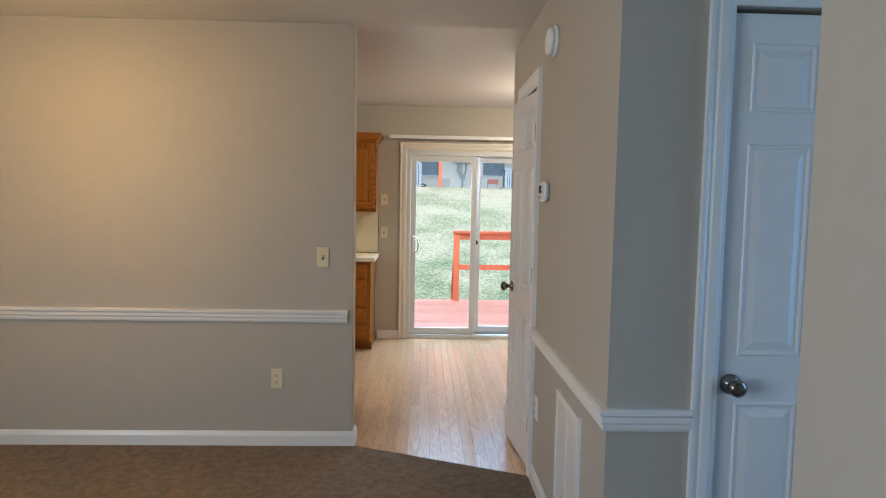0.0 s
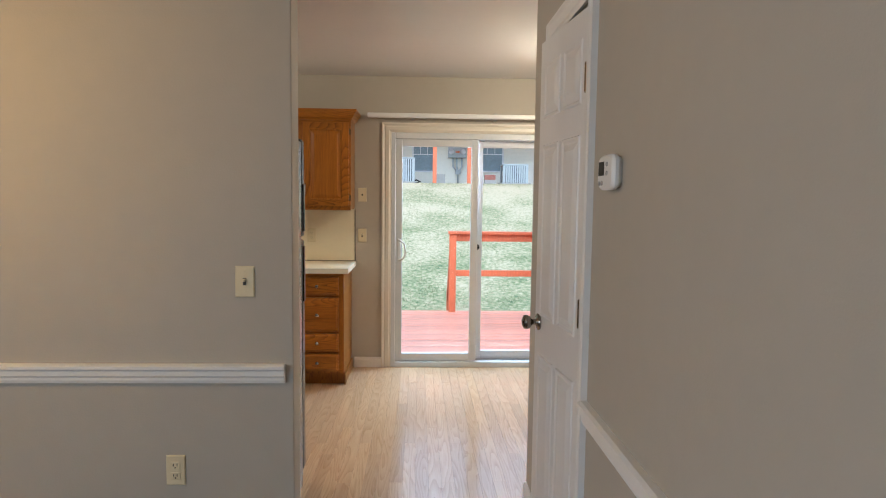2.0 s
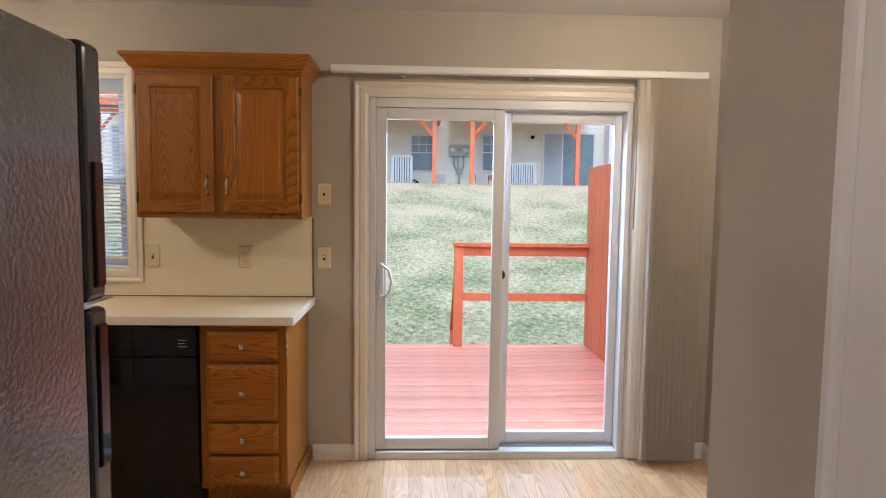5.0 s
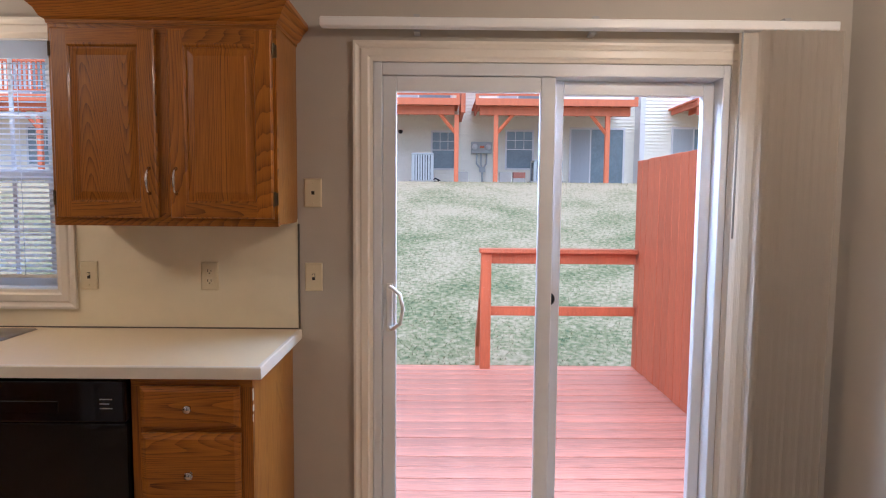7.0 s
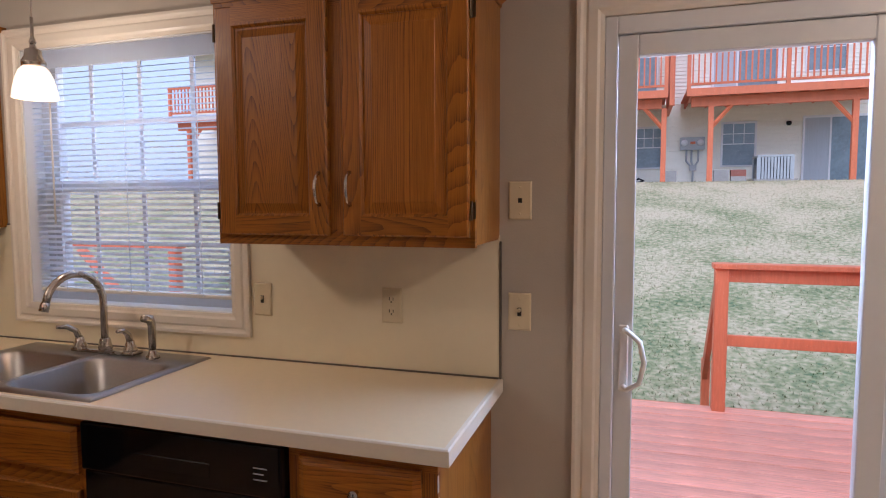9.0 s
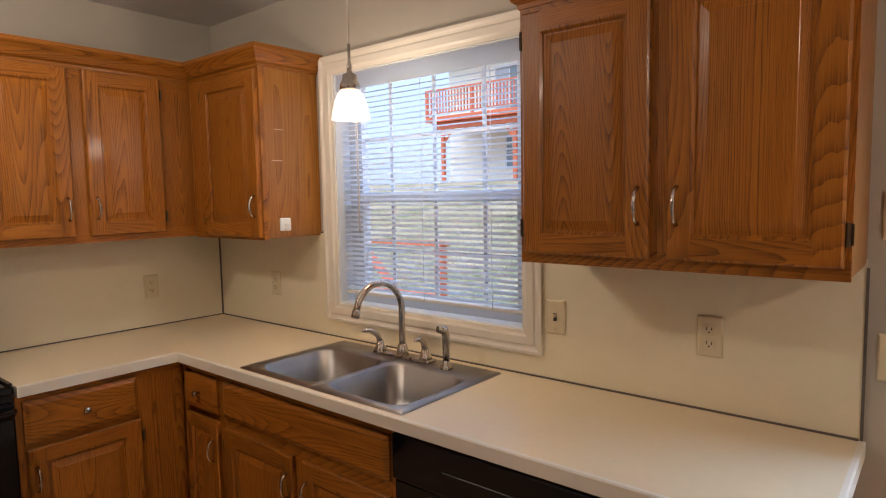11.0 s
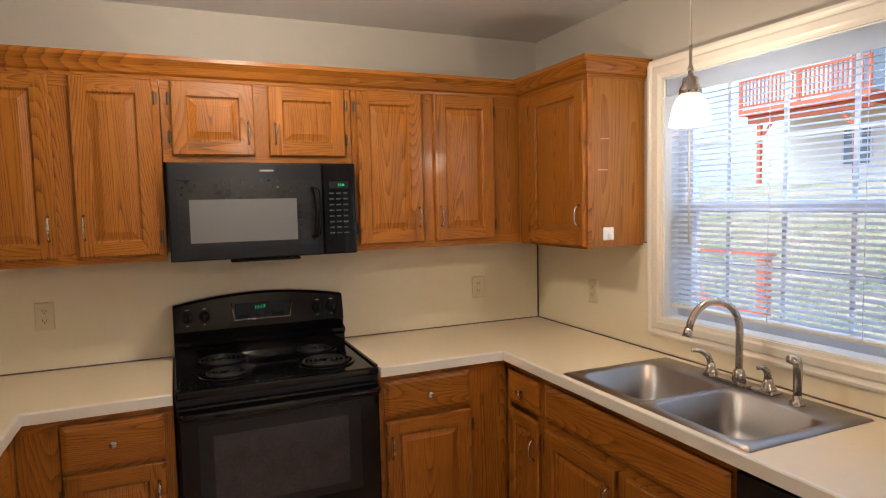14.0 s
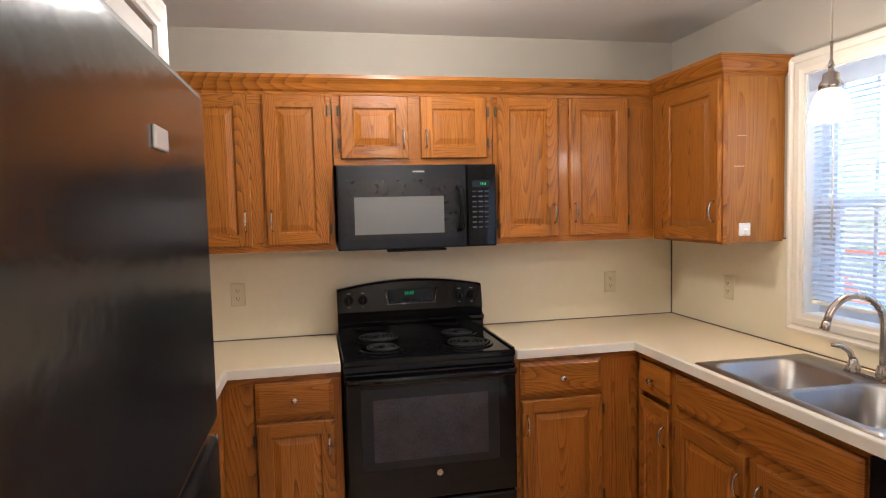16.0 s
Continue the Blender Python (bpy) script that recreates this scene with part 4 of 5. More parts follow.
cab_door(SB, -2.2, -1.73, 0.125, 0.67, 0.0005, c, handle=-1.76, hz=0.56)

# ---- countertops and backsplash ----
CT = 0.91
ct = thing("countertop", (-1.5, 8.2, 0.87), "cream laminate countertop turning the corner to the stove", "countertop")
bm = slab((-2.926, -2.316, -1.865, -1.075, -0.03), (7.352, 7.93, 7.97, 8.33, N - 0.004), 0.872, CT, lambda i, j: i == 0 or (j > 0 and not (i == 2 and j == 2)))
part("top", bm, LAM, ct)
part("edge", sweep([(0, 0), (0.014, 0), (0.014, 0.036), (0.01, 0.0395), (0, 0.0395)], [(-0.03, N - 0.004, 0.871), (-0.03, 7.93, 0.871), (-2.316, 7.93, 0.871), (-2.316, 7.353, 0.871)][::-1]), LAME, ct, "paler laminate front edge")
ct2 = thing("countertop", (-2.5, 6.0, 0.87), "cream laminate countertop ending at the pantry", "countertop")
part("top", prism([(-2.926, 5.735), (-1.7, 5.735), (-1.7, 6.115), (-2.33, 6.115), (-2.33, 6.582), (-2.926, 6.582)], 0.872, CT), LAM, ct2)
part("edge", sweep([(0, 0), (0.014, 0), (0.014, 0.036), (0.01, 0.0395), (0, 0.0395)], [(-2.33, 6.582, 0.871), (-2.33, 6.115, 0.871), (-1.702, 6.115, 0.871)][::-1]), LAME, ct2, "paler laminate front edge")
part("end_strip", boxes((-1.7, -1.697, 5.8, 6.128, 0.871, CT)), LAME, ct2)

struct("backsplash_north", boxes((W + 0.007, WL - 0.079, N - SPL, N, CT, UB + 0.02), (WL - 0.079, WR + 0.079, N - SPL, N, CT, WB - 0.079), (WR + 0.079, -0.028, N - SPL, N, CT, UB + 0.0)), SPLASH, "cream laminate backsplash behind the sink", "backsplash")
struct("backsplash_west", boxes((W, W + SPL, DN, N - SPL, CT, UB + 0.02)), SPLASH, "cream laminate backsplash behind the stove", "backsplash")
struct("trim_counter_seam", boxes((W + 0.008, -0.03, N - 0.012, N - SPL, CT, CT + 0.005), (W + SPL, W + 0.012, 7.36, N - 0.012, CT, CT + 0.005), (W + SPL, W + 0.012, 5.74, 6.58, CT, CT + 0.005), (-0.0285, -0.022, N - 0.009, N - 0.0005, CT - 0.02, UB - 0.02), (W + 0.006, W + 0.012, N - 0.012, N - 0.006, CT + 0.005, UB), (WL - 0.11, WL - 0.079, N - 0.009, N - SPL - 0.0002, 1.374, 1.381)), SEAM, "thin dark metal seam strip along the backsplash", "trim")

# ---- sink and faucet ----
sk = thing("sink", (-1.47, 8.19, 0.9), "stainless steel double bowl drop-in sink", "sink")
sx0, sx1, sy0, sy1 = -1.885, -1.06, 7.94, 8.45
bowls = ((-1.835, -1.495), (-1.455, -1.11))
by0, by1 = 7.985, 8.315


def rrect(x0, x1, y0, y1, r, z, bm, n=5):
    out = []
    for cx, cy, a in ((x1 - r, y1 - r, 0), (x0 + r, y1 - r, 90), (x0 + r, y0 + r, 180), (x1 - r, y0 + r, 270)):
        for i in range(n):
            t = radians(a + 90 * i / (n - 1))
            out.append(bm.verts.new((cx + r * math.cos(t), cy + r * math.sin(t), z)))
    return out


def lofted(rows, cap_first=False, cap_last=True):
    bm = rows[0]
    loops = rows[1:]
    for p, q in zip(loops, loops[1:]):
        for i in range(len(p)):
            bm.faces.new((p[i], p[(i + 1) % len(p)], q[(i + 1) % len(p)], q[i]))
    if cap_last:
        bm.faces.new(loops[-1])
    if cap_first:
        bm.faces.new(loops[0])
    return smooth(bm)


zt = CT + 0.006
xm = (bowls[0][1] + bowls[1][0]) / 2
for k, (x0, x1) in enumerate(bowls):
    bm = bmesh.new()
    ox0, ox1 = (sx0, xm) if k == 0 else (xm, sx1)
    rows = [bm]
    outer = []
    rows.append(rrect(ox0, ox1, sy0, sy1, 0.003, CT + 0.0005, bm))
    rows.append(rrect(ox0 + (0.006 if k == 0 else 0), ox1 - (0 if k == 0 else 0.006), sy0 + 0.006, sy1 - 0.006, 0.003, zt, bm))
    rows.append(rrect(x0 - 0.012, x1 + 0.012, by0 - 0.012, by1 + 0.012, 0.06, zt, bm))
    rows.append(rrect(x0, x1, by0, by1, 0.055, zt - 0.006, bm))
    rows.append(rrect(x0 + 0.012, x1 - 0.012, by0 + 0.012, by1 - 0.012, 0.055, zt - 0.12, bm))
    rows.append(rrect(x0 + 0.05, x1 - 0.05, by0 + 0.05, by1 - 0.05, 0.05, zt - 0.165, bm))
    part("bowl", lofted(rows), STEEL, sk)
    part("drain", lathe([(0.045, 0), (0.045, 0.003), (0.03, 0.003), (0.028, 0.001), (0.001, 0.001)], ((x0 + x1) / 2, (by0 + by1) / 2, zt - 0.164)), BRONZE, sk)

fa = thing("kitchen_faucet", (-1.46, 8.39, zt), "brushed nickel gooseneck faucet with two levers", "faucet")
fx, fy = -1.478, 8.39
part("deck_plate", boxes((fx - 0.14, fx + 0.15, fy - 0.026, fy + 0.026, zt, zt + 0.014), bev=0.006, seg=2), NICKEL, fa)
pts = [(fx, fy, zt + 0.01), (fx, fy, zt + 0.19)]
for i in range(1, 13):
    a = math.pi * 0.93 * i / 12
    pts.append((fx - 0.012 * (1 - math.cos(a)), fy - 0.105 * (1 - math.cos(a)), zt + 0.19 + 0.11 * math.sin(a)))
part("spout", tube(pts, 0.0125, 14), NICKEL, fa)
a, b = Vector(pts[-1]), Vector(pts[-1]) + (Vector(pts[-1]) - Vector(pts[-2])).normalized() * 0.03
bm = bmesh.new()
part("spout_tip", smooth(cyl(bm, a, b, 0.014, 0.016)), NICKEL, fa)
part("collar", lathe([(0.024, 0.01), (0.022, 0.03), (0.018, 0.05), (0.0135, 0.055)], (fx, fy, zt)), NICKEL, fa)
for x, s in ((fx - 0.12, -1), (fx + 0.115, 1)):
    lv = part("lever_base", lathe([(0.026, 0.008), (0.024, 0.022), (0.017, 0.034), (0.014, 0.05), (0.001, 0.052)], (x, fy, zt)), NICKEL, fa)
    part("lever", tube([(x, fy, zt + 0.045), (x + s * 0.004, fy - 0.012, zt + 0.075), (x + s * 0.012, fy - 0.04, zt + 0.095), (x + s * 0.02, fy - 0.075, zt + 0.1)], [0.012, 0.011, 0.009, 0.006], 10), NICKEL, lv)
sp = thing("side_sprayer", (-1.24, 8.37, zt), "brushed nickel side sprayer beside the faucet", "sprayer")
part("holder", lathe([(0.024, 0), (0.022, 0.008), (0.014, 0.018), (0.013, 0.03)], (-1.245, 8.37, zt)), NICKEL, sp)
part("spray_head", tube([(-1.245, 8.37, zt + 0.025), (-1.245, 8.37, zt + 0.12), (-1.245, 8.362, zt + 0.14), (-1.25, 8.335, zt + 0.148)], [0.012, 0.014, 0.017, 0.013], 12), NICKEL, sp)

# ---- pendant lamp ----
pl = thing("pendant_lamp", (-1.52, 8.2, 1.81), "lit pendant lamp with a frosted bell shade and nickel cap", "pendant lamp")
sh = part("shade", lathe([(0.034, 0.1), (0.045, 0.088), (0.056, 0.06), (0.064, 0.025), (0.068, 0.0), (0.065, 0.0), (0.061, 0.025), (0.053, 0.06), (0.042, 0.085), (0.03, 0.096)], (-1.52, 8.2, 1.805)), SHADE, pl, "glowing frosted glass bell shade")
sh.visible_shadow = False
cp = part("cap", lathe([(0.036, 0.1), (0.036, 0.118), (0.026, 0.135), (0.024, 0.155), (0.01, 0.162), (0.008, 0.175), (0.012, 0.18), (0.008, 0.19), (0.005, 0.2), (0.005, 0.26), (0.001, 0.262)], (-1.52, 8.2, 1.805)), NICKEL, pl)
part("cord", tube([(-1.52, 8.2, 2.05), (-1.52, 8.2, 2.42)], 0.003, 8), CREAM, pl)
part("canopy", lathe([(0.001, -0.03), (0.05, -0.026), (0.06, -0.004), (0.06, 0)], (-1.52, 8.2, H)), NICKEL, pl)



def hanging_lamp(name, x, y, z, label):
    """An unseen glass bell on a rod; a metal cap is added to shade the ceiling."""
    l = thing(name, (x, y, z), label, "pendant lamp")
    d = part("shade", lathe([(0.04, 0.13), (0.09, 0.1), (0.12, 0.05), (0.13, 0.0), (0.125, 0.0), (0.085, 0.095), (0.036, 0.125)], (x, y, z)), SHADE, l, "glowing frosted glass bell shade")
    d.visible_shadow = False
    part("cap", lathe([(0.1, 0.104), (0.1, 0.11), (0.05, 0.135), (0.02, 0.15), (0.001, 0.151)], (x, y, z)), NICKEL, l)
    part("rod", tube([(x, y, z + 0.14), (x, y, H - 0.01)], 0.006, 8), NICKEL, l)
    part("canopy", lathe([(0.001, -0.03), (0.05, -0.026), (0.06, -0.004), (0.06, 0)], (x, y, H)), NICKEL, l)


hanging_lamp("nook_pendant", 1.6, 7.3, 2.19, "lit hanging glass lamp in the dining nook")
hanging_lamp("dining_pendant", -1.42, 4.62, 1.95, "lit hanging glass lamp before the dining wall")
l = thing("ceiling_lamp", (-1.9, 6.9, 2.285), "lit flush glass ceiling lamp in the kitchen", "ceiling lamp")
part("pan", lathe([(0.15, -0.025), (0.16, 0)], (-1.9, 6.9, H)), NICKEL, l)
d = part("dome", lathe([(0.145, -0.026), (0.14, -0.06), (0.11, -0.12), (0.06, -0.15), (0.001, -0.155)], (-1.9, 6.9, H)), SHADE, l)
d.visible_shadow = False

# ---- stove ----
S = Side("y", -2.33, 1)
stv = thing("stove", (-2.6, 6.967, 0), "black freestanding electric coil range", "stove")
s0, s1 = 6.59, 7.344
part("body", boxes((W + 0.02, -2.335, s0 + 0.003, s1 - 0.003, 0.03, 0.885)), BLACKM, stv)
for x in (-2.85, -2.42):
    for y in (s0 + 0.05, s1 - 0.05):
        part("foot", boxes((x - 0.02, x + 0.02, y - 0.02, y + 0.02, 0, 0.03)), BLACKM, stv)
top = part("cooktop", boxes((-2.86, -2.298, s0, s1, 0.886, 0.918), bev=0.008, seg=2), BLACKG, stv, "glossy black enamel cooktop")
for y in (s0 + 0.001, s1 - 0.018):
    part("cooktop_lip", boxes((-2.85, -2.305, y, y + 0.017, 0.918, 0.926), bev=0.003), BLACKG, top)
for x, y, r in ((-2.7, 7.165, 0.08), (-2.47, 7.165, 0.1), (-2.7, 6.775, 0.1), (-2.47, 6.775, 0.08)):
    bu = part("drip_pan", lathe([(r + 0.022, 0.0), (r + 0.02, 0.005), (r + 0.01, 0.006), (r, 0.0), (r * 0.4, -0.008), (0.001, -0.008)], (x, y, 0.919), n=28), BLACKG, stv)
    pts = []
    for i in range(96):
        a = i / 95 * 2 * math.pi * 4.2
        rr = 0.018 + (r - 0.022) * i / 95
        pts.append((x + rr * math.cos(a), y + rr * math.sin(a), 0.929))
    part("coil", tube(pts, 0.0048, 6), COIL, bu, "dark spiral heating coil")
# backguard with an arched top
bm = bmesh.new()
nseg = 16
rows = []
for i in range(nseg + 1):
    q = i / nseg
    y = s0 + 0.002 + (s1 - s0 - 0.004) * q
    ztop = 1.145 + 0.04 * (1 - (2 * q - 1) ** 2)
    rows.append([bm.verts.new(p) for p in ((-2.915, y, 0.9), (-2.83, y, 0.9), (-2.832, y, 0.955), (-2.812, y, 0.972), (-2.812, y, 0.986), (-2.852, y, 1.0), (-2.842, y, 1.03), (-2.862, y, ztop - 0.01), (-2.875, y, ztop), (-2.915, y, ztop))])
for p, q in zip(rows, rows[1:]):
    for k in range(10):
        bm.faces.new((p[k], p[(k + 1) % 10], q[(k + 1) % 10], q[k]))
bm.faces.new(rows[0]), bm.faces.new(rows[-1])
bg = part("backguard", bm, BLACKG, stv, "arched glossy black backguard")
K = Side("y", -2.852, 1)
for y in (6.65, 6.72, 7.22, 7.285):
    kn = part("knob", lathe([(0.024, 0), (0.022, 0.012), (0.018, 0.02), (0.001, 0.021)], K.at(y, 0.0, 1.09), (1, 0, 0.1), 20), BLACKM, bg)
    part("pointer", K.boxes((y - 0.003, y + 0.003, 0.02, 0.028, 1.075, 1.105)), BLACKG, kn)
    part("dial_mark", K.boxes((y - 0.008, y + 0.008, -0.002, 0.0005, 1.124, 1.127), (y - 0.006, y + 0.006, 0.002, 0.006, 1.055, 1.057)), GREY, bg)
part("bezel", tube([K.at(y, 0.006, z) for y, z in ((6.835, 1.138), (6.845, 1.062), (7.09, 1.062), (7.1, 1.138))], 0.0025, 8), NICKEL, bg, "thin bright trim under the clock")
cp = part("clock_panel", K.boxes((6.85, 7.085, 0.0005, 0.005, 1.065, 1.135), bev=0.002), BLACKM, bg)
for i in range(4):
    for z in (1.078,):
        part("button", K.boxes((6.86 + i * 0.055, 6.9 + i * 0.055, 0.005, 0.0065, z - 0.006, z + 0.006)), BLACKG, cp)


def lettering(name, body, m, size, material, parent, label=""):
    """Flat letters of the built-in font as a mesh, facing the pose's z."""
    cu = bpy.data.curves.new(name, "FONT")
    cu.body, cu.size, cu.align_x, cu.align_y, cu.extrude = body, size, "CENTER", "CENTER", 0.0004
    tmp = bpy.data.objects.new(name, cu)
    scene.collection.objects.link(tmp)
    me = bpy.data.meshes.new_from_object(tmp.evaluated_get(bpy.context.evaluated_depsgraph_get()))
    bpy.data.objects.remove(tmp)
    me.transform(Matrix.Translation(-ORIGIN[parent.name]) @ m)
    me.materials.clear()
    me.materials.append(material)
    ob = new(name, me)
    ob.parent = parent
    ORIGIN[ob.name] = ORIGIN[parent.name]
    if label:
        ob["label"] = label
    return ob


bpy.context.view_layer.update()
lettering("clock_digits", "11:17", pose(-2.8455, 6.957, 1.115, 90, 0, 90), 0.022, GREEN, cp, "green digits of the clock")

od = part("oven_door", S.boxes((s0 + 0.004, s1 - 0.004, 0.0, 0.04, 0.295, 0.86), bev=0.008, seg=2), BLACKG, stv, "black glass oven door")
part("oven_window", S.boxes((6.71, 7.21, 0.0405, 0.042, 0.475, 0.745)), OVENGL, od, "dark speckled oven window")
part("window_border", S.boxes((6.66, 7.26, 0.0402, 0.0408, 0.44, 0.79)), BLACKM, od)
hd = tube([S.at(6.605, 0.045, 0.83), S.at(6.615, 0.075, 0.832), S.at(6.78, 0.088, 0.834), S.at(6.967, 0.092, 0.835), S.at(7.15, 0.088, 0.834), S.at(7.32, 0.075, 0.832), S.at(7.33, 0.045, 0.83)], 0.016, 12)
part("handle", hd, BLACKG, od)
part("badge", lathe([(0.014, 0.0), (0.014, 0.002), (0.011, 0.0025)], S.at(6.99, 0.0405, 0.405), (1, 0, 0), 20), NICKEL, od, "small round metal badge")
part("control_strip", S.boxes((s0 + 0.004, s1 - 0.004, -0.001, 0.02, 0.862, 0.885)), BLACKM, stv)
part("storage_drawer", S.boxes((s0 + 0.004, s1 - 0.004, 0.0, 0.035, 0.06, 0.285), bev=0.012, seg=3), BLACKG, stv)

# ---- microwave ----
M = Side("y", -2.575, 1)
mw = thing("microwave", (-2.75, 6.972, 1.355), "black over-the-range microwave oven", "microwave")
m0, m1, mz0, mz1 = 6.6, 7.342, 1.36, 1.748
part("body", boxes((W + 0.01, -2.578, m0, m1, mz0, mz1)), BLACKM, mw)
dr = part("door", M.boxes((m0 + 0.001, 7.196, 0, 0.028, mz0 + 0.002, mz1 - 0.002), bev=0.006, seg=2), BLACKM, mw, "black microwave door")
part("door_inset", M.boxes((m0 + 0.03, 7.17, 0.0282, 0.0292, mz0 + 0.05, mz1 - 0.07)), BLACKD, dr)
part("door_window", M.boxes((6.675, 7.088, 0.0294, 0.0305, 1.432, 1.602), bev=0.0003), MWGL, dr, "grey mesh window")
part("handle", tube([M.at(7.155, 0.028, 1.64), M.at(7.165, 0.055, 1.63), M.at(7.17, 0.066, 1.54), M.at(7.165, 0.055, 1.45), M.at(7.155, 0.028, 1.44)], [0.012, 0.013, 0.014, 0.013, 0.012], 12), BLACKG, dr)
part("brand_mark", M.boxes((6.945, 7.0, 0.0282, 0.029, 1.712, 1.719)), GREY, dr, "small pale brand mark")
pn = part("control_panel", M.boxes((7.2, m1 - 0.001, 0, 0.028, mz0 + 0.002, mz1 - 0.002), bev=0.006, seg=2), BLACKG, mw)
part("display", M.boxes((7.225, 7.31, 0.0282, 0.0288, 1.64, 1.67)), BLACKM, pn)
part("digits", M.boxes(*[(y, y + 0.0022, 0.0289, 0.0295, 1.65, 1.66) for y in (7.266, 7.274, 7.282, 7.288)]), GREEN, pn, "green clock digits")
for r in range(8):
    for cidx in range(3):
        y, z = 7.235 + cidx * 0.03, 1.62 - r * 0.024
        part("button", M.boxes((y - 0.01, y + 0.01, 0.0282, 0.0288, z - 0.003, z + 0.003)), DIM, pn)
part("vent_lip", boxes((-2.6, -2.56, 6.82, 7.1, mz0 - 0.012, mz0 - 0.001), bev=0.004), BLACKM, mw)

# ---- pantry, refrigerator ----
PY = 6.09
PAN = Side("x", PY, 1)
struct("wall_pantry", boxes((-1.695, -1.585, DN, PY, 0, H), (-1.585, -0.87, PY - 0.1, PY, 2.06, H), (-0.87, -0.81, DN, PY, 0, H)), WALL, "greige painted pantry wall beside the refrigerator")
casing("trim_pantry_door", PAN, -1.585, -0.9, 0.0, 2.06, TRIM, "white moulded casing round the pantry door")
panel_door("door_pantry", PAN, -1.575, -0.91, 2.045, "white six panel pantry door, closed", -0.97, 0.93, -1.583, (0.3, 1.05, 1.78), d=0.002)

fr = thing("refrigerator", (-0.43, 6.04, 0), "black top freezer refrigerator against the dividing wall", "refrigerator")
f0, f1, fz, fg = -0.668, -0.05, 1.712, 1.238
part("body", boxes((f0, f1, DN + 0.02, 6.28, 0.02, fz - 0.012), bev=0.006), BLACKT, fr, "textured black steel sides")
fd = part("freezer_door", boxes((f0, f1, 6.29, 6.36, fg + 0.006, fz), bev=0.014, seg=3), BLACKD, fr)
rd = part("fridge_door", boxes((f0, f1, 6.29, 6.36, 0.09, fg - 0.006), bev=0.014, seg=3), BLACKD, fr)
part("gasket", boxes((f0 + 0.01, f1 - 0.01, 6.28, 6.291, 0.1, fz - 0.02)), INK, fr)
for d, z0, z1 in ((fd, 1.27, 1.5), (rd, 0.93, 1.2)):
    part("handle", boxes((f1 - 0.002, f1 + 0.005, 6.313, 6.347, z0, z1), bev=0.003), BLACKG, d, "recessed side grip")
part("badge", boxes((-0.43, -0.38, 6.36, 6.3635, 1.607, 1.629), bev=0.001), WHITEP, fd, "small metal badge")
part("hinge_cover", boxes((f0 + 0.01, f0 + 0.06, 6.285, 6.345, fz, fz + 0.012), bev=0.004), BLACKM, fr)
part("grille", boxes((f0 + 0.01, f1 - 0.01, 6.285, 6.315, 0.01, 0.085)), BLACKM, fr)
jar = thing("spice_tin", (-0.6, 6.2, fz), "small dark red tin lying on the refrigerator", "tin")
bm = bmesh.new()
part("can", smooth(cyl(bm, (-0.62, 6.2, fz + 0.022), (-0.55, 6.23, fz + 0.022), 0.027, n=20)), mat("dark_red_label", (0.16, 0.02, 0.02), 0.4, vary=0.2, scale=30), jar)
bm = bmesh.new()
part("lid", smooth(cyl(bm, (-0.622, 6.199, fz + 0.022), (-0.632, 6.195, fz + 0.022), 0.028, n=20)), PLATE, jar, "cream lid")

OF = Side("x", 6.05, 1)
c = upper("wall_cabinet", OF, DN, -0.79, -0.052, 1.765, 2.13, "oak wall cabinet above the refrigerator")
face_frame(OF, c, -0.79, -0.052, 1.765, 2.13, ((-0.79, -0.75), (-0.45, -0.4), (-0.092, -0.052)))
cab_door(OF, -0.775, -0.44, 1.79, 2.115, 0.0005, c, handle=-0.465, hz=1.86)
cab_door(OF, -0.405, -0.067, 1.79, 2.115, 0.0005, c, handle=-0.38, hz=1.86)

# ---- outside: ground, deck, fence ----
def ground_z(x, y):
    t = min(1, max(0, (y - 11.0) / 13.6))
    return -0.62 + 2.62 * (t ** 1.12) - 0.03 * math.sin(x * 0.7) * (1 - t) * t * 3 if y < 24.6 else 2.0


bm = bmesh.new()
xs = [-400, -120, -50] + [-30 + i * 1.5 for i in range(41)] + [60, 120, 400]
ys = [-600, -100, -20] + [8.0 + i * 0.7 for i in range(25)] + [26, 30, 60, 150, 600]
grid = [[bm.verts.new((x, y, ground_z(x, y) - 0.3 * (y < 8.6))) for x in xs] for y in ys]
for a, b in zip(grid, grid[1:]):
    for i in range(len(xs) - 1):
        f = bm.faces.new((a[i], a[i + 1], b[i + 1], b[i]))
        f.smooth = True
struct("ground", bm, LAWN, "sloping lawn of mixed green and straw winter grass", "ground")

rng = np.random.default_rng(4)
n = 110000
gx, gy = rng.uniform(-9, 9, n), 11.4 + 13.4 * rng.uniform(0, 1, n) ** 1.7
keep = gy > 11.55
gx, gy = gx[keep], gy[keep]
gz = np.array([ground_z(a, b) for a, b in zip(gx, gy)])
ang, hgt, wid = rng.uniform(0, 6.283, len(gx)), rng.uniform(0.01, 0.034, len(gx)), rng.uniform(0.004, 0.014, len(gx))
v = np.empty((len(gx) * 3, 3))
v[0::3] = np.c_[gx - wid * np.cos(ang), gy - wid * np.sin(ang), gz - 0.01]
v[1::3] = np.c_[gx + wid * np.cos(ang), gy + wid * np.sin(ang), gz - 0.01]
v[2::3] = np.c_[gx + rng.normal(0, 0.025, len(gx)), gy + rng.normal(0, 0.025, len(gx)), gz + hgt]
me = bpy.data.meshes.new("grass")
me.from_pydata(v.tolist(), [], np.arange(len(v)).reshape(-1, 3).tolist())
me.materials.append(LAWN)
tagged(new("grass", me), "short tufts of green and straw winter grass", "grass", kind="stuff")

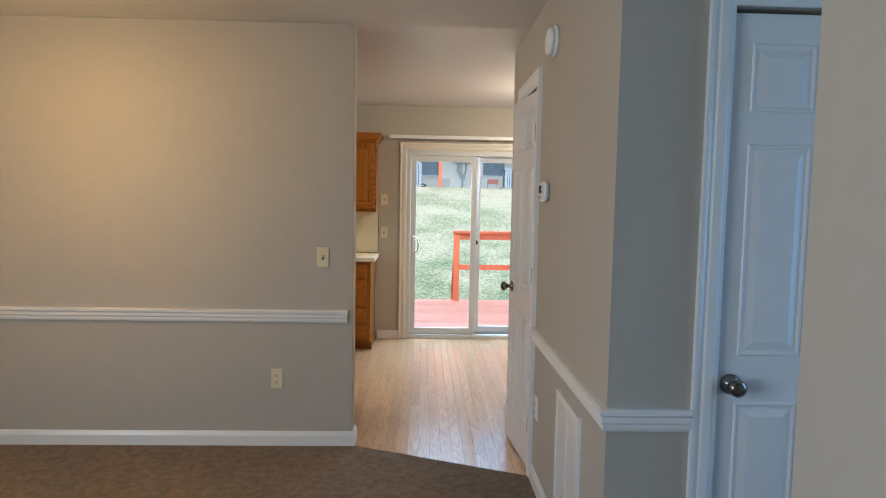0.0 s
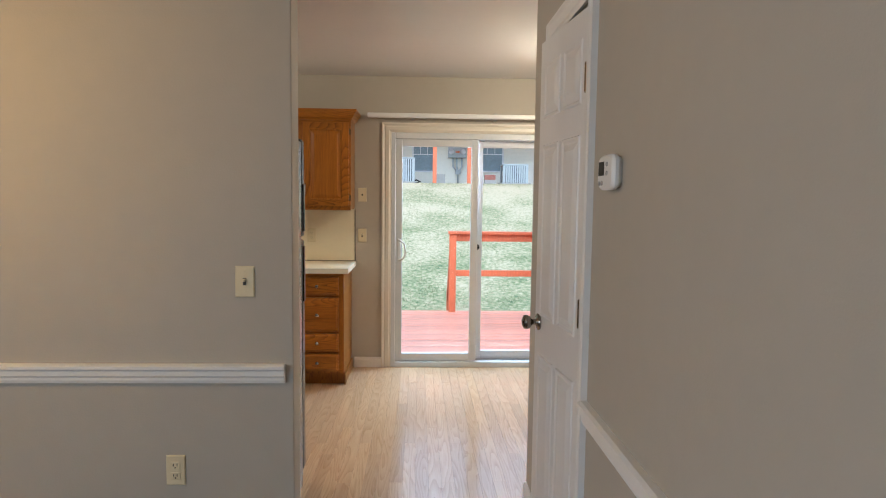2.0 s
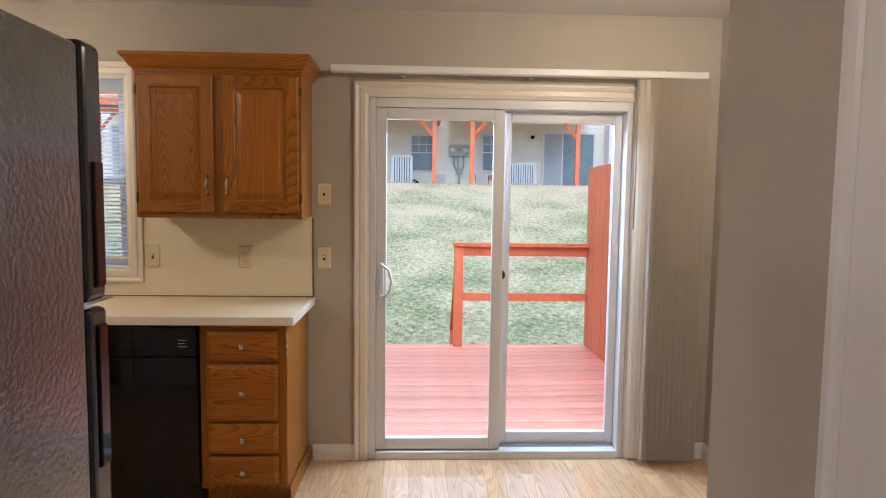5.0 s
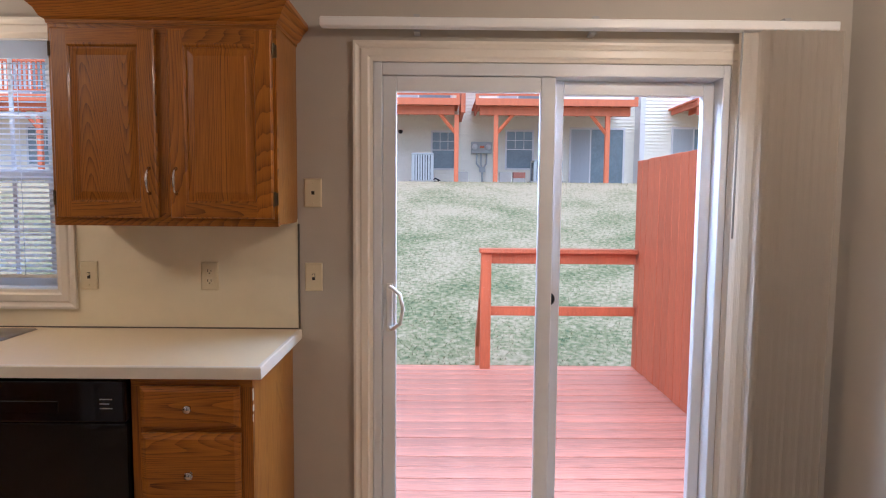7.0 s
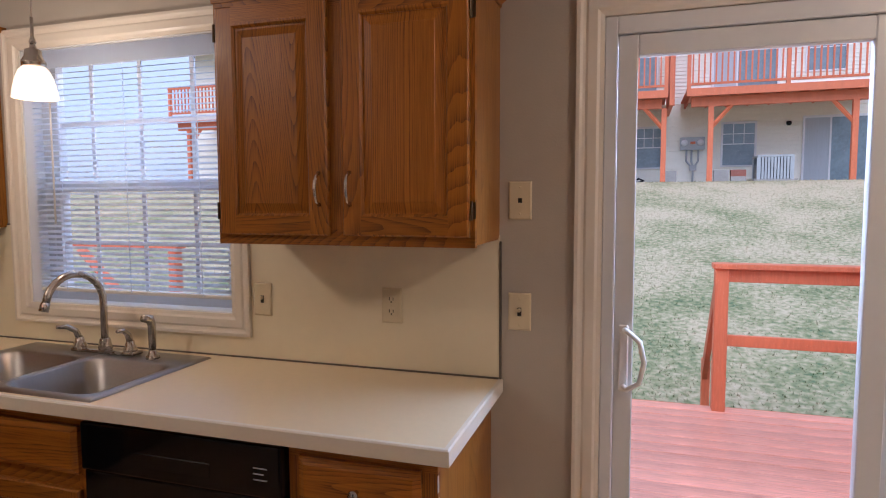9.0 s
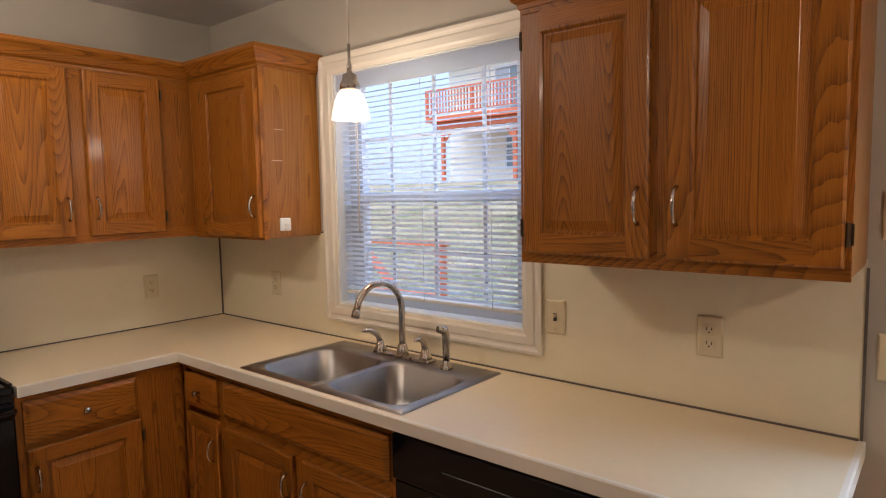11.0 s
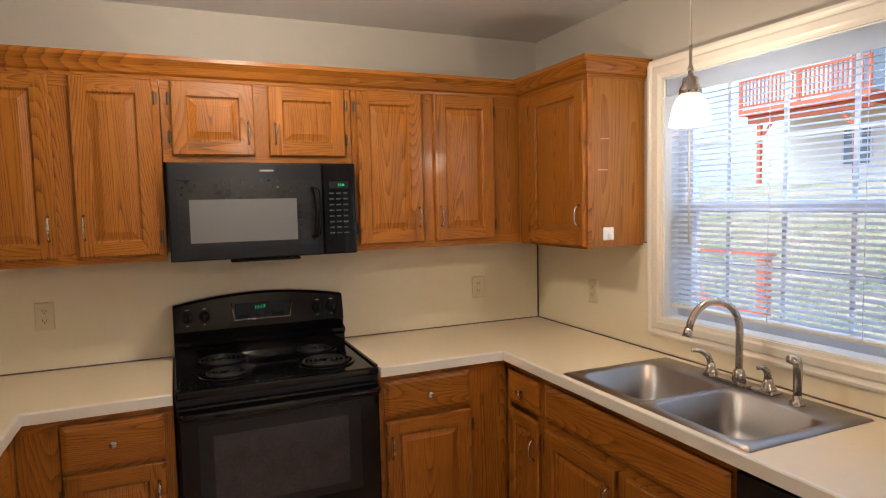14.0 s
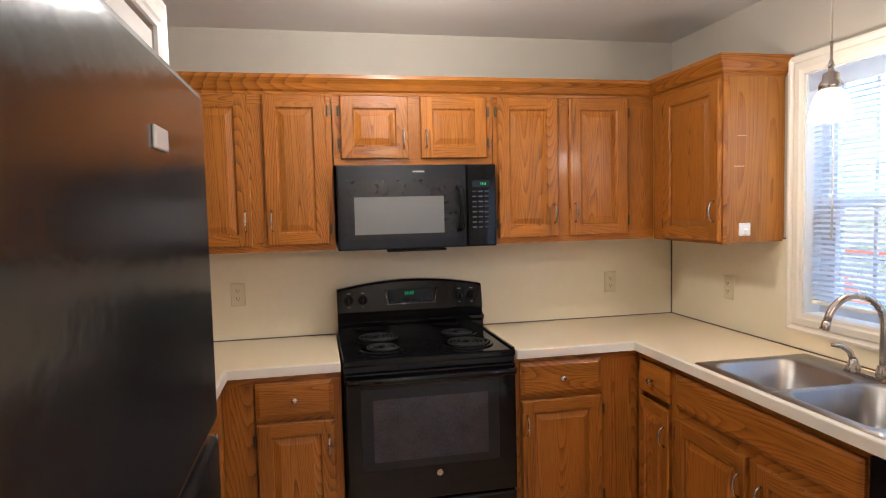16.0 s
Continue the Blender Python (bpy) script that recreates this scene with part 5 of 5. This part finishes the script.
DZ = -0.06
dk = thing("deck", (0, 10, DZ), "red stained wooden deck with worn boards", "deck")
part("joists", boxes(*[(x, x + 0.04, 8.66, 11.48, DZ - 0.2, DZ - 0.03) for x in np.arange(-2.6, 2.3, 0.4).tolist()]), REDPOST, dk)
part("rim", boxes((-2.7, 2.4, 11.48, 11.52, DZ - 0.24, DZ - 0.002)), REDPOST, dk)
bm = bmesh.new()
box(bm, -2.54, 2.54, -0.0665, 0.0665, -0.028, 0.0, bev=0.004)
board_me = finish(bm, "board", REDWOOD, (0, 0, 0))
for i in range(20):
    b = piece("board", board_me, dk, (-0.16 + random.uniform(-0.01, 0.01), 8.73 + i * 0.1425, DZ + random.uniform(-0.002, 0.002)))
PYd = 11.43
rl = thing("deck_railing", (1.6, PYd, DZ), "red wooden deck railing with two rails", "railing")
part("post", boxes((0.915, 1.005, PYd - 0.045, PYd + 0.045, DZ, 0.98), bev=0.004), REDPOST, rl)
part("top_rail", boxes((0.9, 2.29, PYd - 0.07, PYd + 0.07, 0.98, 1.018), (1.0, 2.29, PYd - 0.02, PYd + 0.02, 0.885, 0.98), bev=0.004), REDPOST, rl)
part("lower_rail", boxes((1.005, 2.29, PYd - 0.02, PYd + 0.02, 0.42, 0.5), bev=0.004), REDPOST, rl)
bm = bmesh.new()
vs = [bm.verts.new(p) for p in ((0.925, 11.481, 0.93), (0.925, 12.2, 0.1), (0.925, 12.2, -0.05), (0.925, 11.481, 0.78))]
ws = [bm.verts.new(v.co + Vector((0.04, 0, 0))) for v in vs]
bm.faces.new(vs), bm.faces.new(ws)
for k in range(4):
    bm.faces.new((vs[k], vs[(k + 1) % 4], ws[(k + 1) % 4], ws[k]))
part("stair_handrail", bm, REDPOST, rl)
part("stair_post", boxes((0.925, 0.99, 12.2, 12.28, -0.62, 0.12), bev=0.004), REDPOST, rl)
nd = thing("deck", (-5.5, 10, DZ), "red stained wooden deck of the next apartment", "deck")
bm = bmesh.new()
box(bm, -1.8, 1.8, -0.0665, 0.0665, -0.028, 0.0, bev=0.004)
board2 = finish(bm, "board", REDWOOD, (0, 0, 0))
for i in range(20):
    piece("board", board2, nd, (-5.5, 8.73 + i * 0.1425, DZ + random.uniform(-0.002, 0.002)))
part("rim", boxes((-7.3, -3.7, 11.48, 11.52, DZ - 0.24, DZ - 0.002)), REDPOST, nd)
part("joists", boxes(*[(x, x + 0.04, 8.66, 11.48, DZ - 0.2, DZ - 0.03) for x in np.arange(-7.2, -3.8, 0.6).tolist()]), REDPOST, nd)
rl2 = thing("deck_railing", (-5, PYd, DZ), "red wooden deck railing with a diagonal stair brace", "railing")
for x in (-3.82, -5.6, -7.2):
    part("post", boxes((x - 0.045, x + 0.045, PYd - 0.045, PYd + 0.045, DZ, 1.03), bev=0.004), REDPOST, rl2)
part("top_rail", boxes((-7.25, -3.75, PYd - 0.07, PYd + 0.07, 1.03, 1.07), bev=0.004), REDPOST, rl2)
part("lower_rail", boxes((-7.2, -3.86, PYd - 0.02, PYd + 0.02, 0.45, 0.53), bev=0.004), REDPOST, rl2)
bm = bmesh.new()
cyl(bm, (-4.9, PYd - 0.06, 1.0), (-4.3, PYd - 0.06, 0.45), 0.06, n=4)
part("brace", bm, REDPOST, rl2)
fc = thing("privacy_fence", (2.32, 10, DZ), "tall red stained board privacy fence beside the deck", "fence")
bm = bmesh.new()
box(bm, -0.011, 0.011, -0.0675, 0.0675, 0, 1.86, bev=0.006)
fb = finish(bm, "fence_board", REDPOST, (0, 0, 0))
for i in range(20):
    piece("fence_board", fb, fc, (2.311 + random.uniform(-0.003, 0.003), 8.74 + i * 0.1415, DZ + random.uniform(0, 0.006)))
part("post", boxes((2.325, 2.415, 11.36, 11.45, DZ - 0.3, 1.8)), REDPOST, fc)
part("fence_rail", boxes((2.3235, 2.36, 8.66, 11.36, 0.3, 0.39), (2.3235, 2.36, 8.66, 11.36, 1.5, 1.59)), REDPOST, fc)

# ---- house across the lawn ----
FY, FZ = 28.0, 2.0
hs = thing("apartment_building", (2, FY, FZ), "cream vinyl sided apartment building with red balconies", "building")


def lap_wall(x0, x1, z0, z1, y):
    """Lapped siding: courses that lean out at their lower edge."""
    bm = bmesh.new()
    z = z0
    while z < z1:
        h = min(0.115, z1 - z)
        vs = [bm.verts.new(p) for p in ((x0, y - 0.03, z), (x1, y - 0.03, z), (x1, y - 0.001, z + h), (x0, y - 0.001, z + h), (x0, y + 0.1, z), (x1, y + 0.1, z), (x1, y + 0.1, z + h), (x0, y + 0.1, z + h))]
        for q in ((0, 1, 2, 3), (4, 5, 1, 0), (3, 2, 6, 7), (0, 3, 7, 4), (1, 5, 6, 2)):
            bm.faces.new([vs[k] for k in q])
        z += h
    return bm


part("wall", lap_wall(-17, 7.5, FZ - 0.3, 7.6, FY), SIDING, hs)
part("wall", lap_wall(7.62, 20, FZ - 0.3, 7.6, FY - 0.6), SIDING, hs)
part("corner_trim", boxes((7.45, 7.62, FY - 0.62, FY + 0.1, FZ - 0.3, 7.6)), VINYL, hs)
bm = bmesh.new()
rr = [[bm.verts.new((x, y, z)) for y, z in ((FY - 1.1, 7.5), (FY - 1.1, 7.65), (FY + 5, 10.5), (FY + 5, 7.5))] for x in (-17.4, 20.4)]
for k in range(4):
    bm.faces.new((rr[0][k], rr[0][(k + 1) % 4], rr[1][(k + 1) % 4], rr[1][k]))
bm.faces.new(rr[0]), bm.faces.new(rr[1])
part("roof", bm, mat("grey_shingle", (0.12, 0.11, 0.11), 0.9, vary=0.2, scale=6), hs)


def far_window(x0, x1, z0, z1, y=FY, sliding=False):
    w = part("window", boxes((x0 - 0.06, x0, y - 0.06, y + 0.02, z0, z1), (x1, x1 + 0.06, y - 0.06, y + 0.02, z0, z1), (x0 - 0.06, x1 + 0.06, y - 0.06, y + 0.02, z1, z1 + 0.07), (x0 - 0.06, x1 + 0.06, y - 0.06, y + 0.02, z0 - 0.05, z0)), VINYL, hs)
    if sliding:
        xm = (x0 + x1) / 2
        part("pane", boxes((x0, x0 + (x1 - x0) * 0.36, y - 0.035, y - 0.03, z0, z1)), CURTAIN, w)
        part("pane", boxes((x0 + (x1 - x0) * 0.36 + 0.05, x1, y - 0.035, y - 0.03, z0, z1)), WINDK, w)
        part("sash", boxes((x0 + (x1 - x0) * 0.36, x0 + (x1 - x0) * 0.36 + 0.05, y - 0.05, y - 0.02, z0, z1)), VINYL, w)
    else:
        zm = (z0 + z1) / 2
        part("pane", boxes((x0, x1, y - 0.035, y - 0.03, z0, zm)), WINDK, w)
        part("pane", boxes((x0, x1, y - 0.035, y - 0.03, zm + 0.03, z1)), WINDK, w)
        part("sash", boxes((x0, x1, y - 0.05, y - 0.02, zm, zm + 0.03), *[(x0 + (x1 - x0) * q - 0.01, x0 + (x1 - x0) * q + 0.01, y - 0.045, y - 0.025, zm + 0.03, z1) for q in (0.33, 0.67)], (x0, x1, y - 0.045, y - 0.025, (zm + z1) / 2, (zm + z1) / 2 + 0.02)), VINYL, w)


for x0, x1, z0, z1, y, sl in ((0.28, 1.1, 2.57, 3.83, FY, False), (2.92, 3.82, 2.6, 3.885, FY, False), (5.2, 7.05, 2.05, 3.98, FY, True), (8.6, 10.5, 2.05, 3.95, FY - 0.6, True),
                              (-3.9, -2.0, 2.05, 3.98, FY, True), (-7.0, -6.1, 2.6, 3.88, FY, False), (-10.5, -8.7, 2.05, 3.98, FY, True), (-14, -13.1, 2.6, 3.88, FY, False),
                              (-0.9, 0.9, 4.7, 6.7, FY, True), (2.6, 4.4, 4.7, 6.7, FY, True), (5.2, 6.2, 5.4, 6.7, FY, False), (9.2, 11.0, 4.7, 6.7, FY - 0.6, True), (-9.5, -7.7, 4.7, 6.7, FY, True), (-14.5, -12.7, 4.7, 6.7, FY, True)):
    far_window(x0, x1, z0, z1, y, sl)
for x in (-0.85, 4.75):
    part("wall_lamp", lathe([(0.07, 0), (0.08, -0.06), (0.05, -0.12), (0.02, -0.13)], (x, FY - 0.09, 3.9)), BLACKM, hs)

BF = 25.5


def balcony(x0, x1, posts, label, front=BF, dz=0.0, back=FY - 0.03):
    b = thing("balcony", ((x0 + x1) / 2, front, FZ), label, "balcony", "balconies of the building")
    part("deck_floor", boxes((x0, x1, front, back, 4.58 + dz, 4.63 + dz)), REDPOST, b)
    part("fascia", boxes((x0, x1, front - 0.04, front, 4.42 + dz, 4.63 + dz)), REDPOST, b)
    part("beam", boxes((x0 + 0.15, x1 - 0.15, front + 0.25, front + 0.4, 4.16 + dz, 4.42 + dz)), REDPOST, b)
    part("joists", boxes(*[(x, x + 0.05, front, back, 4.42 + dz, 4.58 + dz) for x in np.arange(x0 + 0.1, x1, 0.6).tolist()]), REDPOST, b)
    for px in posts:
        part("post", boxes((px - 0.07, px + 0.07, front + 0.26, front + 0.39, FZ - 0.2, 4.16 + dz)), REDPOST, b)
        s = 1 if px < (x0 + x1) / 2 else -1
        bm = bmesh.new()
        cyl(bm, (px, front + 0.32, 3.55 + dz), (px + s * 0.55, front + 0.32, 4.2 + dz), 0.06, n=4)
        part("brace", bm, REDPOST, b)
    part("top_rail", boxes((x0, x1, front - 0.05, front + 0.05, 5.62 + dz, 5.68 + dz)), REDPOST, b)
    part("lower_rail", boxes((x0, x1, front - 0.02, front + 0.02, 4.72 + dz, 4.78 + dz)), REDPOST, b)
    for px in (x0 + 0.05, (x0 + x1) / 2, x1 - 0.05):
        part("rail_post", boxes((px - 0.05, px + 0.05, front - 0.045, front + 0.045, 4.63 + dz, 5.62 + dz)), REDPOST, b)
    bm = bmesh.new()
    box(bm, -0.02, 0.02, -0.02, 0.02, 0, 0.86)
    me = finish(bm, "baluster", REDPOST, (0, 0, 0))
    for i in range(1, int((x1 - x0) / 0.15)):
        piece("baluster", me, b, (x0 + i * 0.15, front - 0.03, 4.765 + dz))
    return b


balcony(-4.3, 1.15, (-3.6, 1.07), "red stained wooden balcony on posts")
balcony(1.65, 6.75, (2.33, 5.9), "red stained wooden balcony on posts over the meters")
balcony(8.4, 13.5, (9.25, 12.7), "red stained wooden balcony beside the corner", front=25.0, back=FY - 0.63)
balcony(-10.5, -6.2, (-9.9, -6.8), "red stained wooden balcony on posts", front=BF)
balcony(-16.2, -11.6, (-15.6, -12.2), "red stained wooden balcony on posts", front=BF)
solid("balcony_screen", boxes((1.2, 1.3, BF, FY - 0.05, 4.2, 6.5), (1.3, 1.34, BF + 0.1, BF + 0.2, 4.2, 6.5)), REDPOST, "solid red board screen between two balconies", "screen")


def ac_unit(x, w, h, label, y=26.6):
    a = thing("air_conditioner", (x, y, FZ), label, "air conditioner", "outdoor air conditioners")
    part("pad", boxes((x - w / 2 - 0.08, x + w / 2 + 0.08, y - 0.5, y + 0.5, FZ - 0.1, FZ + 0.09)), BLOCK, a)
    part("core", boxes((x - w / 2 + 0.03, x + w / 2 - 0.03, y - 0.36, y + 0.36, FZ + 0.1, FZ + h - 0.05)), BLACKM, a)
    part("top", boxes((x - w / 2, x + w / 2, y - 0.4, y + 0.4, FZ + h - 0.06, FZ + h), bev=0.02, seg=2), ACM, a)
    part("corner", boxes(*[(x + sx * (w / 2 - 0.03) - 0.03, x + sx * (w / 2 - 0.03) + 0.03, y + sy * 0.37 - 0.03, y + sy * 0.37 + 0.03, FZ + 0.09, FZ + h - 0.06) for sx in (-1, 1) for sy in (-1, 1)]), ACM, a)
    k = int(w / 0.085)
    for i in range(k):
        xx = x - w / 2 + 0.07 + i * (w - 0.14) / (k - 1)
        part("grille_bar", boxes((xx - 0.029, xx + 0.029, y - 0.395, y - 0.365, FZ + 0.1, FZ + h - 0.06)), ACM, a)
    return a


ac_unit(-0.02, 0.72, 0.98, "tall grey outdoor air conditioner")
ac_unit(4.1, 0.95, 0.78, "wide grey outdoor air conditioner")

mt = thing("electric_meter_box", (2.02, FY - 0.1, 3.0), "grey electric meter cabinet with two round meters and conduits", "meter box")
part("cabinet", boxes((1.65, 2.38, FY - 0.2, FY - 0.03, 3.1, 3.5), bev=0.01), ACM, mt)
for x in (1.78, 2.25):
    part("meter", lathe([(0.1, 0), (0.1, 0.05), (0.08, 0.1), (0.001, 0.11)], (x, FY - 0.2, 3.32), (0, -1, 0), 20), VINYL, mt)
part("label_plate", boxes((1.95, 2.1, FY - 0.206, FY - 0.2, 3.28, 3.36)), REDPOST, mt)
for x in (1.85, 2.0, 2.2):
    part("conduit", tube([(x, FY - 0.1, 3.1), (x, FY - 0.1, 2.75), (2.05, FY - 0.1, 2.5), (2.05, FY - 0.1, 1.9)], 0.03, 8), ACM, mt)
part("junction", boxes((1.95, 2.15, FY - 0.18, FY - 0.04, 2.45, 2.62)), ACM, mt)


def cinder(x, z, name="concrete_block", m=None):
    b = solid(name, boxes((x - 0.2, x + 0.2, 26.4, 26.44, z, z + 0.19), (x - 0.2, x - 0.165, 26.44, 26.6, z, z + 0.19), (x - 0.02, x + 0.02, 26.44, 26.6, z, z + 0.19), (x + 0.165, x + 0.2, 26.44, 26.6, z, z + 0.19), (x - 0.2, x + 0.2, 26.6, 26.64, z, z + 0.19)), m or BLOCK, "hollow concrete block stacked beside the building", "concrete block", "stacked concrete blocks")
    return b


for x, z in ((1.28, 2.0), (1.28, 2.192), (2.72, 2.0), (2.72, 2.192), (3.18, 2.0)):
    cinder(x, z)
cinder(3.18, 2.192, "brick_block", mat("red_block", (0.3, 0.12, 0.09), 0.9, vary=0.15, scale=10))
solid("drain_hose", tube([(0.25, 26.3, 2.05), (0.4, 26.2, 2.15), (0.55, 26.15, 2.08), (0.38, 26.1, 2.03)], 0.03, 8), BLACKM, "black corrugated drain hose", "hose")

# ---- floor planks ----
pw = 0.066
PLANKS = {}


def plank(x, a, b):
    """A plank from a to b along y; planks of one length share a mesh."""
    key = round(b - a, 3)
    if key not in PLANKS:
        bm = bmesh.new()
        box(bm, -pw / 2 + 0.0002, pw / 2 - 0.0002, 0.0002, key - 0.0002, -0.008, 0.0, bev=0.0006)
        PLANKS[key] = finish(bm, "plank", PLANK, (0, 0, 0))
    piece("plank", PLANKS[key], floor, (x, a, 0))


i = 0
x = W + pw / 2
while x < EK - pw / 2:
    y = 4.9 - (0.6, 0.2, 0.95, 0.45)[i % 4]
    while y < N - 0.01:
        a, b = max(y, 4.9), min(y + 1.2, N - 0.002)
        if b > (DN if x < 0 or x > 1.7 else 4.95):
            plank(x, a, b)
        y += 1.2
    x += pw
    i += 1
